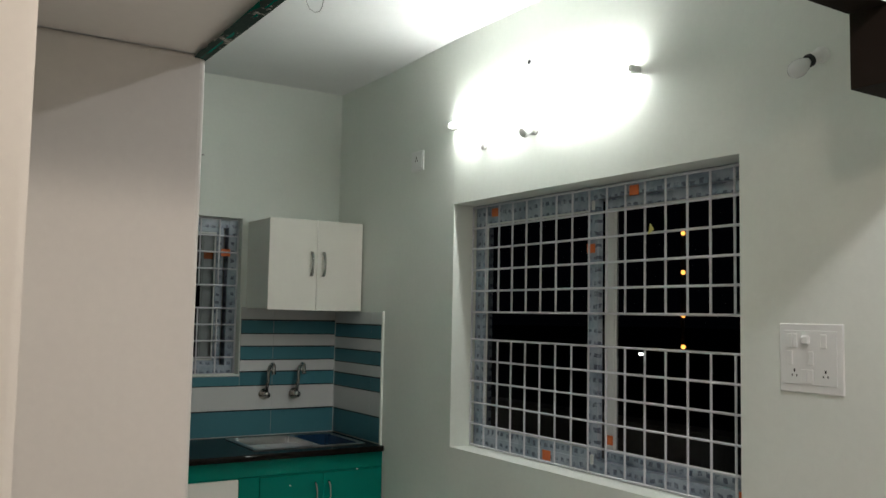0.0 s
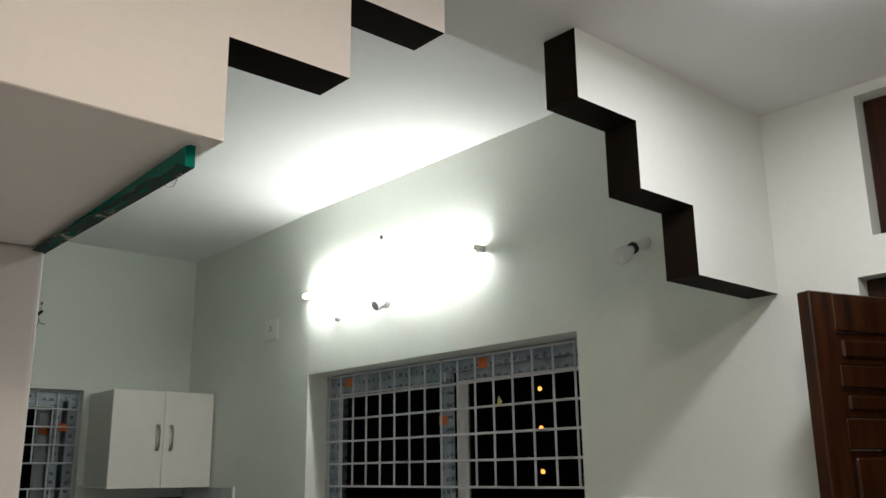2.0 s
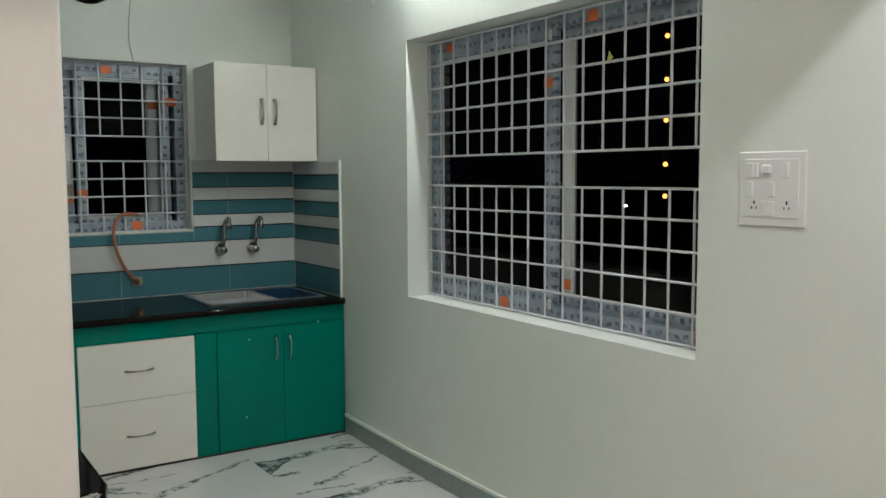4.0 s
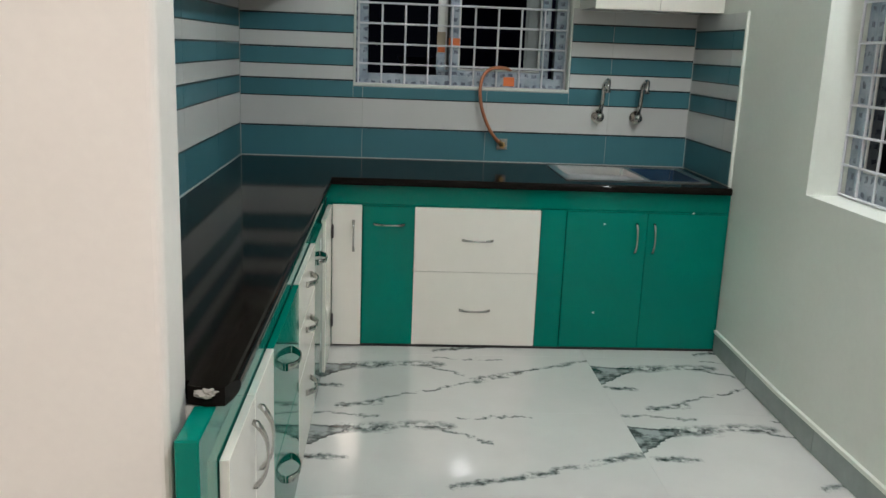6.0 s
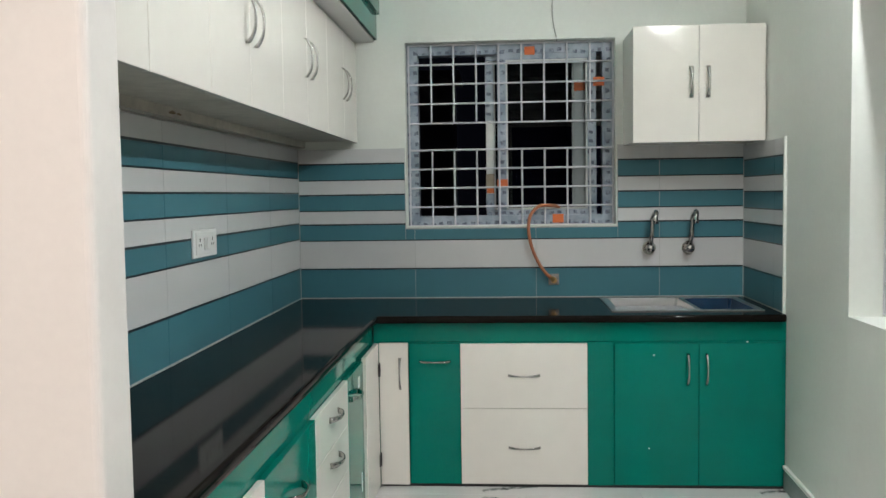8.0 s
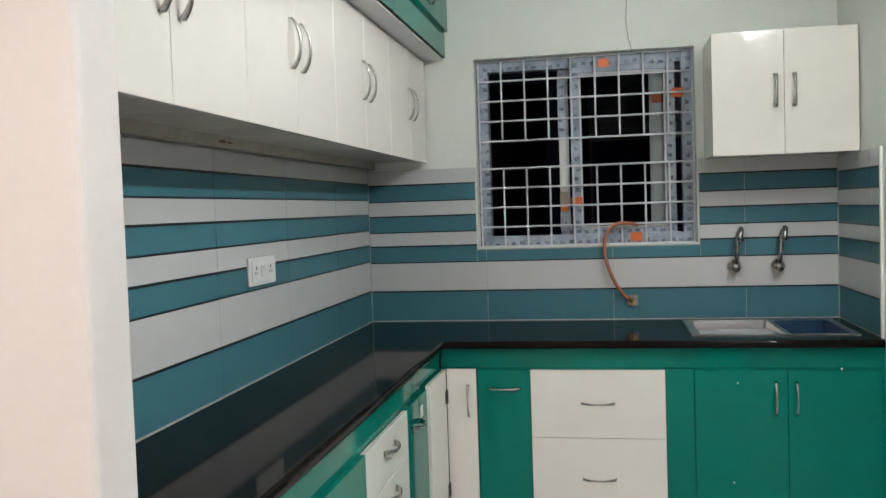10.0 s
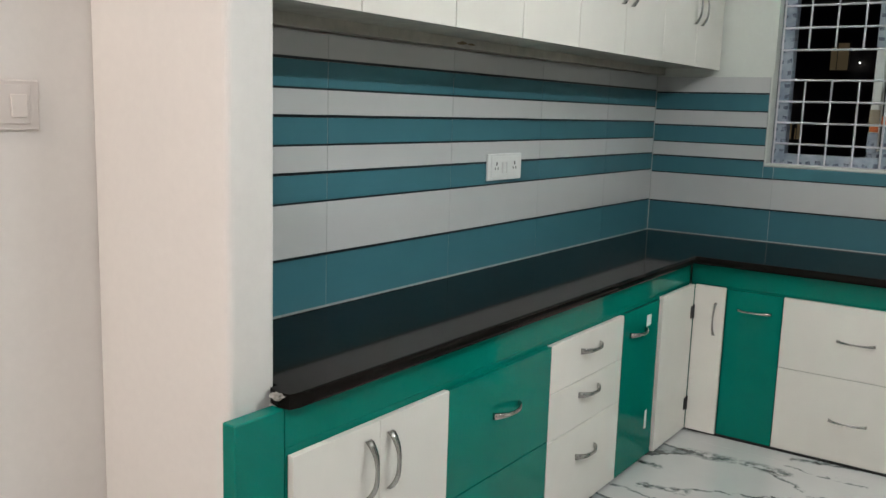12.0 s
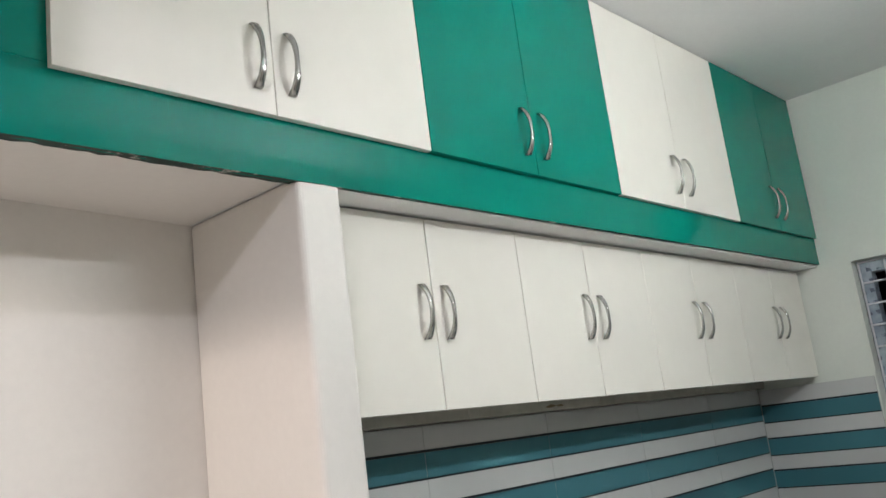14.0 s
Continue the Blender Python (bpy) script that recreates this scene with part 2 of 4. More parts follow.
MARBLE_A = marble("marble_print_a", [((0.17, 0.51), (0.34, 0.53), 0.045), ((0.43, 0.54), (0.56, 0.53), 0.040), ((0.52, 0.50), (0.66, 0.40), 0.010),
                                     ((1.27, 0.61), (0.92, 0.44), 0.012), ((0.92, 0.44), (0.72, 0.34), 0.034), ((0.70, 0.33), (0.30, 0.12), 0.008), ((0.30, 0.10), (0.14, 0.05), 0.026),
                                     ((0.02, 0.28), (0.14, 0.27), 0.022), ((0.55, 0.62), (0.85, 0.60), 0.006)])
MARBLE_B = marble("marble_print_b", [((0.17, 0.50), (0.34, 0.52), 0.048), ((0.43, 0.54), (0.56, 0.52), 0.042), ((0.55, 0.49), (0.72, 0.38), 0.008),
                                     ((1.27, 0.31), (1.08, 0.23), 0.030), ((1.08, 0.23), (0.55, 0.05), 0.013), ((0.04, 0.27), (0.18, 0.27), 0.026), ((0.0, 0.64), (0.30, 0.62), 0.008), ((0.62, 0.60), (0.9, 0.63), 0.006)])
TUBE_GLOW = glow("tube_glow", (0.945, 0.995, 0.975), 90)
DISC_GLOW = glow("disc_glow", (1.0, 0.97, 0.94), 14)
FAR_WARM = glow("far_warm_lamp", (1.0, 0.36, 0.07), 4.5)
FAR_WHITE = glow("far_white_lamp", (1.0, 1.0, 1.0), 20)
FAR_DIM = glow("far_dim_lamp", (1.0, 0.97, 0.9), 2.5)
DIM_LIT = glow("dim_lit_window", (1.0, 0.78, 0.42), 0.020)
# pale grey that imitates the reflected light in the sink bowl
GLINT_GREY = simple("bowl_glint_grey", (0.46, 0.45, 0.46), 0.45, vary=0.15)
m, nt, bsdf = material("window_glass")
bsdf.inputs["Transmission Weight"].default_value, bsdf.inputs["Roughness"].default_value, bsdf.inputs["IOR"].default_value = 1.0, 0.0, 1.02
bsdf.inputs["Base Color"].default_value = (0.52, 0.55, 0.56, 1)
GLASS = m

# ---- builders ----


def block(bm, x0, x1, y0, y1, z0, z1, bevel=0.0, segs=1):
    """A box between two corners of the plan, its edges rounded."""
    made = bmesh.ops.create_cube(bm, size=1)["verts"]
    for v in made:
        v.co = Vector(((x0 + x1) / 2 + v.co.x * (x1 - x0), (y0 + y1) / 2 + v.co.y * (y1 - y0), (z0 + z1) / 2 + v.co.z * (z1 - z0)))
    if bevel:
        edges = list({e for v in made for e in v.link_edges})
        bmesh.ops.bevel(bm, geom=edges, offset=bevel, segments=segs, profile=0.5, affect="EDGES")
    return bm


def tube(bm, points, radii, sides=8, flat=1.0):
    """A pipe along points; radii one or one per point."""
    pts = [Vector(p) for p in points]
    if not isinstance(radii, (list, tuple)):
        radii = [radii] * len(pts)
    rings, side = [], None
    for i, p in enumerate(pts):
        d = (pts[min(i + 1, len(pts) - 1)] - pts[max(i - 1, 0)]).normalized()
        if side is None:
            side = d.orthogonal().normalized()
        side = (side - d * side.dot(d)).normalized()
        up = d.cross(side)
        rings.append([bm.verts.new(p + (side * math.cos(a) * flat + up * math.sin(a)) * radii[i]) for a in (2 * math.pi * k / sides for k in range(sides))])
    for r, s in zip(rings, rings[1:]):
        for k in range(sides):
            bm.faces.new((r[k], r[(k + 1) % sides], s[(k + 1) % sides], s[k]))
    bm.faces.new(rings[0][::-1])
    bm.faces.new(rings[-1])
    return bm


def extrude_outline(bm, outline, axis, lo, hi):
    """A slab with the outline given in the two other axes, between lo and hi along the axis."""
    def place(p, d):
        c = list(p)
        c.insert(axis, d)
        return bm.verts.new(c)
    a, b = [place(p, lo) for p in outline], [place(p, hi) for p in outline]
    n = len(outline)
    bm.faces.new(a[::-1])
    bm.faces.new(b)
    for i in range(n):
        bm.faces.new((a[i], a[(i + 1) % n], b[(i + 1) % n], b[i]))
    bmesh.ops.recalc_face_normals(bm, faces=bm.faces)
    return bm


def mesh_of(name, bm, mat, smooth=False):
    for v in bm.verts:
        v.co *= K
    data = bpy.data.meshes.new(name)
    bm.to_mesh(data)
    bm.free()
    data.materials.append(mat)
    if smooth:
        for f in data.polygons:
            f.use_smooth = True
    return data


def part(name, bm, mat, parent=None, label="", smooth=False):
    ob = new(name, mesh_of(name, bm, mat, smooth))
    ob.parent = parent
    if parent:
        ob.matrix_parent_inverse = Matrix.Translation(-parent.location)
    if label:
        ob["label"] = label
    return ob


def thing(name, label, category, group="", kind="", at=(0, 0, 0)):
    ob = new(name)
    ob.location = [K * c for c in at]
    return tagged(ob, label, category, group, kind)


def setting(name, bm, mat, label="", category=""):
    return tagged(part(name, bm, mat), label, category, "", "structure")


def B(*a, **k):
    return block(bmesh.new(), *a, **k)


# plan: x across the kitchen, y along it, z up
XL, XR, YB = 0.80, 3.192, 6.0            # faces of the tiled wall, the window wall and the back wall
XF = 3.226                                # the window wall's face where its plaster steps back beside the sink
Y0, XW = -1.6, -0.9                       # the hall behind and beside the walker
DN, DF, BEAM = 1.803, 1.911, 2.045        # near and far face of the stepped divider, far face of the ceiling beam
HALL_Z, KIT_Z = 2.822, 3.13               # ceilings
LOFT_Z, SLAB_Z = 2.222, 2.232



def east_x(y):
    """Face of the window wall; its plaster leans back towards the far corner."""
    return XR + (XF - XR) * max(0.0, min(1.0, (y - 4.51) / 0.81))


def lean(bm):
    """Lay what hugs the window wall along its face."""
    for v in bm.verts:
        v.co.x += east_x(v.co.y) - XR
    return bm


# ---- structure ----
# floor bed; the tiles are laid on it further down
setting("floor", B(XW - 0.2, XR + 0.2, Y0 - 0.2, YB + 0.2, -0.15, -0.010), CEMENT, "floor bed under polished white marble tiles", "floor")

# window wall, pieced round its window, the hall door and the ventilator
WX = XR + 0.23
WY0, WY1, WZ0, WZ1 = 2.626, 4.504, 0.915, 2.214
DY0, DY1, DZ = 0.50, 1.555, 2.236
VZ0, VZ1, VY1 = 2.352, 2.79, 1.496
bm = bmesh.new()
extrude_outline(bm, [(XR, WY1), (XR, 4.51), (XF, 5.32), (XF, YB + 0.2), (WX, YB + 0.2), (WX, WY1)], 2, -0.1, 3.3)
block(bm, XR, WX, WY0, WY1, -0.1, WZ0)
block(bm, XR, WX, WY0, WY1, WZ1, 3.3)
block(bm, XR, WX, DY1, WY0, -0.1, 3.3)
block(bm, XR, WX, DY0, DY1, DZ, VZ0)
block(bm, XR, WX, VY1, DY1, VZ0, 3.3)
block(bm, XR, WX, DY0, VY1, VZ1, 3.3)
block(bm, XR, WX, Y0 - 0.2, DY0, -0.1, 3.3)
setting("wall_east", bm, WALL, "white painted wall with a large window", "wall")

# back wall with the kitchen window and a round fan hole
KX0, KX1, KZ0, KZ1 = 1.405, 2.54, 1.203, 2.212
FX, FZ, FR = 1.985, 2.685, 0.165
bm = bmesh.new()
yb0, yb1 = YB + 0.012, YB + 0.21
block(bm, XL - 0.25, KX0, yb0, yb1, -0.1, 3.3)
block(bm, KX1, XF, yb0, yb1, -0.1, 3.3)
block(bm, KX0, KX1, yb0, yb1, -0.1, KZ0)
block(bm, KX0, KX1, yb0, yb1, KZ1, FZ - 0.3)
block(bm, KX0, KX1, yb0, yb1, FZ + 0.3, 3.3)
ring = [(FX + FR * math.cos(a), FZ + FR * math.sin(a)) for a in (math.pi * 2 * (k + 0.5) / 48 for k in range(48))]


def on_square(p):
    dx, dz = p[0] - FX, p[1] - FZ
    s = max(abs(dx) / ((KX1 - KX0) / 2), abs(dz) / 0.3)
    return ((KX0 + KX1) / 2 + dx / s, FZ + dz / s)


outer = [on_square(p) for p in ring]
for corner in ((KX0, FZ - 0.3), (KX0, FZ + 0.3), (KX1, FZ - 0.3), (KX1, FZ + 0.3)):
    k = min(range(48), key=lambda i: math.dist(outer[i], corner))
    outer[k] = corner
quad = []
for y in (yb0, yb1):
    quad.append([[bm.verts.new((p[0], y, p[1])) for p in loop] for loop in (ring, outer)])
for k in range(48):
    j = (k + 1) % 48
    bm.faces.new((quad[0][0][k], quad[0][0][j], quad[0][1][j], quad[0][1][k]))
    bm.faces.new((quad[1][0][j], quad[1][0][k], quad[1][1][k], quad[1][1][j]))
    bm.faces.new((quad[0][0][j], quad[0][0][k], quad[1][0][k], quad[1][0][j]))
bmesh.ops.recalc_face_normals(bm, faces=bm.faces)
setting("wall_north", bm, WALL, "white painted back wall over the tiles", "wall")

# west wall: niche and tiled side
setting("wall_west", B(XL - 0.25, XL - 0.012, DF, YB + 0.012, -0.1, 3.3), PEACH, "pale peach painted side wall", "wall")
# hall walls behind the walker
setting("wall_south", B(XW - 0.2, XR, Y0 - 0.2, Y0, -0.1, 3.3), PEACH, "plain painted hall wall", "wall")
setting("wall_hall_west", B(XW - 0.2, XW, Y0, DF, -0.1, 3.3), PEACH, "plain painted hall wall", "wall")
setting("wall_pier", B(XW, 0.765, DN + 0.002, DF - 0.002, -0.1, SLAB_Z + 0.070), PEACH, "peach painted pier of the hall", "wall")
setting("ceiling_kitchen", B(XL - 0.25, XF + 0.02, BEAM, YB + 0.012, KIT_Z, KIT_Z + 0.17), CEIL, "white kitchen ceiling", "ceiling")
setting("ceiling_hall", B(XW, XR, Y0, BEAM, HALL_Z, KIT_Z + 0.17), CEIL, "white hall ceiling", "ceiling")

# stub wall at the end of the worktop
PY0, PY1, PX = 2.645, 2.777, 1.253
setting("wall_stub", B(XL - 0.012, PX, PY0, PY1, -0.01, SLAB_Z, bevel=0.016, segs=4), PEACH, "peach painted stub wall beside the worktop", "wall")
# loft slab
bm = B(XL - 0.012, PX - 0.014, DN + 0.002, PY0, SLAB_Z, LOFT_Z + 0.075)
for v in bm.verts:
    if v.co.z < SLAB_Z + 0.005 and v.co.y < DF + 0.005:
        v.co.z += 0.0245 + 0.0147 * (1.28 - v.co.x)
setting("loft_soffit", bm, PEACH, "peach plastered soffit sloping slightly to the stub wall", "slab")
bm = B(XL - 0.012, PX - 0.014, PY0, PY1, SLAB_Z, LOFT_Z + 0.075)
block(bm, XL - 0.012, PX - 0.014, PY1, YB + 0.01, LOFT_Z - 0.002, LOFT_Z + 0.075)
setting("loft_slab", bm, CEIL, "white plastered loft slab", "slab")

# stepped divider between hall and kitchen
SL = [(XW, SLAB_Z + 0.058), (1.28, SLAB_Z + 0.026), (1.28, 2.459), (1.545, 2.459), (1.545, 2.646), (1.80, 2.646), (1.80, HALL_Z), (XW, HALL_Z)]
SR = [(XR, 2.226), (2.748, 2.226), (2.748, 2.430), (2.500, 2.430), (2.500, 2.625), (2.256, 2.625), (2.256, HALL_Z), (XR, HALL_Z)]
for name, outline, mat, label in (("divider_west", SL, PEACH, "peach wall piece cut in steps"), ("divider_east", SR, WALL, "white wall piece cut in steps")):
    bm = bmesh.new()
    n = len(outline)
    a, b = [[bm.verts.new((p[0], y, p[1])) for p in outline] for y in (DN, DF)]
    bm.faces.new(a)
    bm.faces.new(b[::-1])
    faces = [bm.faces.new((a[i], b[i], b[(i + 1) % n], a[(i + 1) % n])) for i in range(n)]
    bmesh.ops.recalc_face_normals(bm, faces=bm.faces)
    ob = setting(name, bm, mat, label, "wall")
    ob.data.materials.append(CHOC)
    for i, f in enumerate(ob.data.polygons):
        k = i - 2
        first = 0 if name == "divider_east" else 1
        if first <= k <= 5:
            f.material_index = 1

# skirting tiles along the window wall, each a piece
skirt = thing("baseboard", "grey polished skirting tiles under a white bead", "skirting", kind="structure")
for y0, y1 in ((1.56, 2.20), (2.203, 2.86), (2.863, 3.52), (3.523, 4.18), (4.183, 4.84), (4.843, 5.29)):
    part("skirting_tile", lean(B(XR - 0.012, XR - 0.001, y0, y1, 0.0, 0.098, bevel=0.002)), GREYTILE, skirt)
for y0, y1 in ((1.56, 4.51), (4.51, 5.29)):
    part("bead", lean(B(XR - 0.016, XR - 0.001, y0, y1, 0.098, 0.113)), WALL, skirt)

# outside: dark ground and lamps far away
setting("ground", B(XR + 0.25, 420, -300, 400, -3.2, -3.0), ASPHALT, "dark ground outside at night", "ground")

# ---- windows ----


def bar(bm, a, b, r=0.0055):
    return tube(bm, [a, b], r, 6)


def grille(name, label, uprights, zs_top, zs_low, place):
    """Welded window grille; place turns (u, z) into plan coordinates."""
    g = thing(name, label, "grille")
    for z in zs_top + zs_low:
        part("rail", bar(bmesh.new(), place(uprights[0], z), place(uprights[-1], z)), GRILLE, g)
    for u in uprights:
        for zs in (zs_top, zs_low):
            part("upright", bar(bmesh.new(), place(u, min(zs)), place(u, max(zs))), GRILLE, g)
    for u in (uprights[0], uprights[-1]):
        part("side_bar", bar(bmesh.new(), place(u, max(zs_low)), place(u, min(zs_top))), GRILLE, g)
    return g


def even(a, b, n):
    return [a + (b - a) * i / n for i in range(n + 1)]


grille("window_grille", "light grey welded steel grille of the large window", [WY1 - 0.006] + even(4.374, WY0 + 0.006, 15),
       even(1.632, WZ1 - 0.014, 5), even(WZ0 + 0.01, 1.486, 5), lambda u, z: (XR + 0.125, u, z))
grille("window_grille", "light grey welded steel grille of the kitchen window", even(1.419, 2.534, 9),
       even(1.777, 2.204, 4), even(KZ0 + 0.008, 1.630, 4), lambda u, z: (u, YB + 0.070, z))


def sliding_window(name, label, place, u0, u1, z0, z1, sashes, fixed=0.05, sticker=(), film=True):
    """Frame and sashes wrapped in printed film; place turns (u, depth, z) boxes into the plan."""
    w = thing(name, label, "window", kind="structure")
    frame_mat = FILM
    for n, box_ in (("frame_jamb", (u0, u0 + fixed, z0, z1)), ("frame_jamb", (u1 - fixed, u1, z0, z1)),
                    ("frame_head", (u0 + fixed, u1 - fixed, z1 - fixed, z1)), ("frame_sill", (u0 + fixed, u1 - fixed, z0, z0 + fixed))):
        part(n, place(box_, 0.0, 0.075), frame_mat, w)
    for (s0, s1, d, stile, ends, mat) in sashes:
        zz0, zz1 = z0 + fixed * 0.7, z1 - fixed * 0.7
        sash = part("sash_head", place((s0, s1, zz1 - stile, zz1), d, d + 0.03), frame_mat, w)
        part("sash_sill", place((s0, s1, zz0, zz0 + stile), d, d + 0.03), frame_mat, w)
        lo, hi = ends
        part("sash_stile", place((s0, s0 + lo, zz0 + stile, zz1 - stile), d, d + 0.03), mat[0], w)
        part("sash_stile", place((s1 - hi, s1, zz0 + stile, zz1 - stile), d, d + 0.03), mat[1], w)
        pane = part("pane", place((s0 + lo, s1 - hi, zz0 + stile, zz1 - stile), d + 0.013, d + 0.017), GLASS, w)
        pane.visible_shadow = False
        g0, g1, h0, h1, e = s0 + lo, s1 - hi, zz0 + stile, zz1 - stile, 0.010
        for q in ((g0, g0 + e, h0, h1), (g1 - e, g1, h0, h1), (g0 + e, g1 - e, h0, h0 + e), (g0 + e, g1 - e, h1 - e, h1)):
            part("glazing_bead", place(q, d + 0.004, d + 0.012), UPVC, w)
    for u, z, s, d in sticker:
        part("sticker", place((u - s, u + s, z - s * 0.8, z + s * 0.8), d - 0.003, d - 0.001), ORANGE, w, "orange paper sticker")
    return w


def big_place(q, d0, d1):
    return B(XR + 0.150 + d0, XR + 0.150 + d1, q[0], q[1], q[2], q[3], bevel=0.002)


def kit_place(q, d0, d1):
    return B(q[0], q[1], YB + 0.090 + d0, YB + 0.090 + d1, q[2], q[3], bevel=0.002)


sliding_window("window_1", "sliding window frame wrapped in printed blue-grey film", big_place, WY0, WY1, WZ0, WZ1,
               [(3.530, 4.462, 0.003, 0.062, (0.064, 0.050), (FILM, FILM)), (2.655, 3.526, 0.040, 0.062, (0.050, 0.060), (UPVC, UPVC))], 0.06,
               [(4.33, 2.165, 0.028, 0.0), (3.30, 2.17, 0.028, 0.0), (3.572, 1.93, 0.026, 0.0), (3.49, 1.07, 0.026, 0.037), (3.88, 0.95, 0.03, 0.0), (2.72, 0.95, 0.035, 0.0)])
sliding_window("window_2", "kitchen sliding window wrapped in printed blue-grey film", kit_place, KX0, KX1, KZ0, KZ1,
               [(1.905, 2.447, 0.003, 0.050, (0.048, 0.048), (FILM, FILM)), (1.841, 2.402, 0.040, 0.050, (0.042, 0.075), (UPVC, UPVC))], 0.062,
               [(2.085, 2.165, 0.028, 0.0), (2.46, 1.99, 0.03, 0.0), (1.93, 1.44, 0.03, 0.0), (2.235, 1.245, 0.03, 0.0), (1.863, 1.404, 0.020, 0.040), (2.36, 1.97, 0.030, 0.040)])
part("film_sleeve", B(1.8385, 1.8855, YB + 0.128, YB + 0.1625, 1.79, 2.115, bevel=0.002), FILM, bpy.data.objects["window_2"], "loose printed film on the upper stile")
part("film_sleeve", B(1.8385, 1.8855, YB + 0.128, YB + 0.1625, 1.29, 1.385, bevel=0.002), FILM, bpy.data.objects["window_2"], "loose printed film on the lower stile")
part("tape", B(1.8390, 1.8850, YB + 0.1272, YB + 0.129, 1.425, 1.495), WORN, bpy.data.objects["window_2"], "strip of brown tape")

w1 = bpy.data.objects["window_1"]
bm = bmesh.new()
extrude_outline(bm, [(3.185, 1.965), (3.150, 1.985), (3.172, 2.012)], 0, XR + 0.114, XR + 0.1155)
part("tape", bm, YELLOW, w1, "scrap of yellow tape on the bars")
part("latch", B(XR + 0.140, XR + 0.152, 3.548, 3.566, 2.105, 2.150, bevel=0.004), UPVC, w1)
part("latch", B(XR + 0.140, XR + 0.152, 3.548, 3.566, 0.955, 1.000, bevel=0.004), UPVC, w1)

# ---- worktop ----
NX, NY = 1.342, 5.262                     # front edges of the worktop
counter = thing("worktop", "polished black granite worktop along two walls", "worktop", at=(1.07, 4.0, 0.780))
bm = bmesh.new()
extrude_outline(bm, [(XL + 0.010, YB - 0.010), (XL + 0.010, PY1 + 0.002), (PX + 0.004, PY1 + 0.002), (PX + 0.004, PY0 + 0.112), (1.292, PY0 + 0.100), (1.324, PY0 + 0.104), (NX, PY0 + 0.165), (NX, NY), (XF - 0.014, NY), (XF - 0.014, YB - 0.010),
                     (3.150, YB - 0.010), (3.150, 5.40), (2.452, 5.40), (2.452, YB - 0.010)], 2, 0.782, 0.817)
front_edges = [e for e in bm.edges if abs(e.verts[0].co.z - e.verts[1].co.z) < 1e-6 and
               (all(abs(v.co.x - NX) < 1e-4 for v in e.verts) or all(abs(v.co.y - NY) < 1e-4 for v in e.verts))]
bmesh.ops.bevel(bm, geom=front_edges, offset=0.014, segments=4, profile=0.5, affect="EDGES")
part("slab", bm, GRANITE, counter)
part("slab_strip", B(2.452, 3.150, 5.905, YB - 0.010, 0.782, 0.817), GRANITE, counter)
bm = bmesh.new()
bmesh.ops.create_icosphere(bm, subdivisions=3, radius=1.0)
for v in bm.verts:
    n = 0.9 + 0.5 * noise.noise(v.co * 1.9) + 0.18 * noise.noise(v.co * 7.1)
    v.co = Vector((1.293 + v.co.x * 0.021 * n, PY0 + 0.100 + v.co.y * 0.014 * n, 0.808 + v.co.z * 0.009 * n))
part("broken_end", bm, DAUB, counter, "rough broken end daubed with white cement")

# sink: rim and two bowls
sink = thing("kitchen_sink", "steel double sink, one bowl still under blue film", "sink", at=(2.80, 5.65, 0.66))


def bowl(x0, x1, y0, y1, z0, z1):
    bm = bmesh.new()
    t = 0.004
    top, low = [(x0, y0), (x1, y0), (x1, y1), (x0, y1)], [(x0 + 0.02, y0 + 0.02), (x1 - 0.02, y0 + 0.02), (x1 - 0.02, y1 - 0.02), (x0 + 0.02, y1 - 0.02)]
    a, b = [bm.verts.new((*p, z1)) for p in top], [bm.verts.new((*p, z0)) for p in low]
    for i in range(4):
        bm.faces.new((a[i], a[(i + 1) % 4], b[(i + 1) % 4], b[i]))
    bm.faces.new(b)
    bmesh.ops.recalc_face_normals(bm, faces=bm.faces)
    bmesh.ops.bevel(bm, geom=[e for e in bm.edges if not e.is_boundary], offset=0.015, segments=3, affect="EDGES")
    bmesh.ops.solidify(bm, geom=bm.faces, thickness=t)
    return bm


part("bowl", bowl(2.478, 2.850, 5.425, 5.880, 0.66, 0.819), STEEL, sink)
part("bowl", bowl(2.868, 3.125, 5.425, 5.880, 0.68, 0.819), BLUE, sink, "bowl lined with blue film")
bm = bmesh.new()
for q in ((2.445, 3.155, 5.395, 5.425), (2.445, 3.155, 5.880, 5.910), (2.445, 2.478, 5.425, 5.880), (2.850, 2.868, 5.425, 5.880), (3.125, 3.155, 5.425, 5.880)):
    block(bm, *q, 0.818, 0.822)
part("rim", bm, STEEL, sink)
bm = bmesh.new()
bmesh.ops.create_cone(bm, cap_ends=True, segments=20, radius1=0.03, radius2=0.03, depth=0.004, matrix=Matrix.Translation((2.664, 5.65, 0.666)))
part("drain", bm, CHROME, sink)
# sheet added in the left bowl, its pale colour standing for reflected light
part("hole_cover", B(2.500, 2.838, 5.430, 5.760, 0.791, 0.797, bevel=0.002), GLINT_GREY, sink, "added pale sheet standing for light reflected in the bowl")

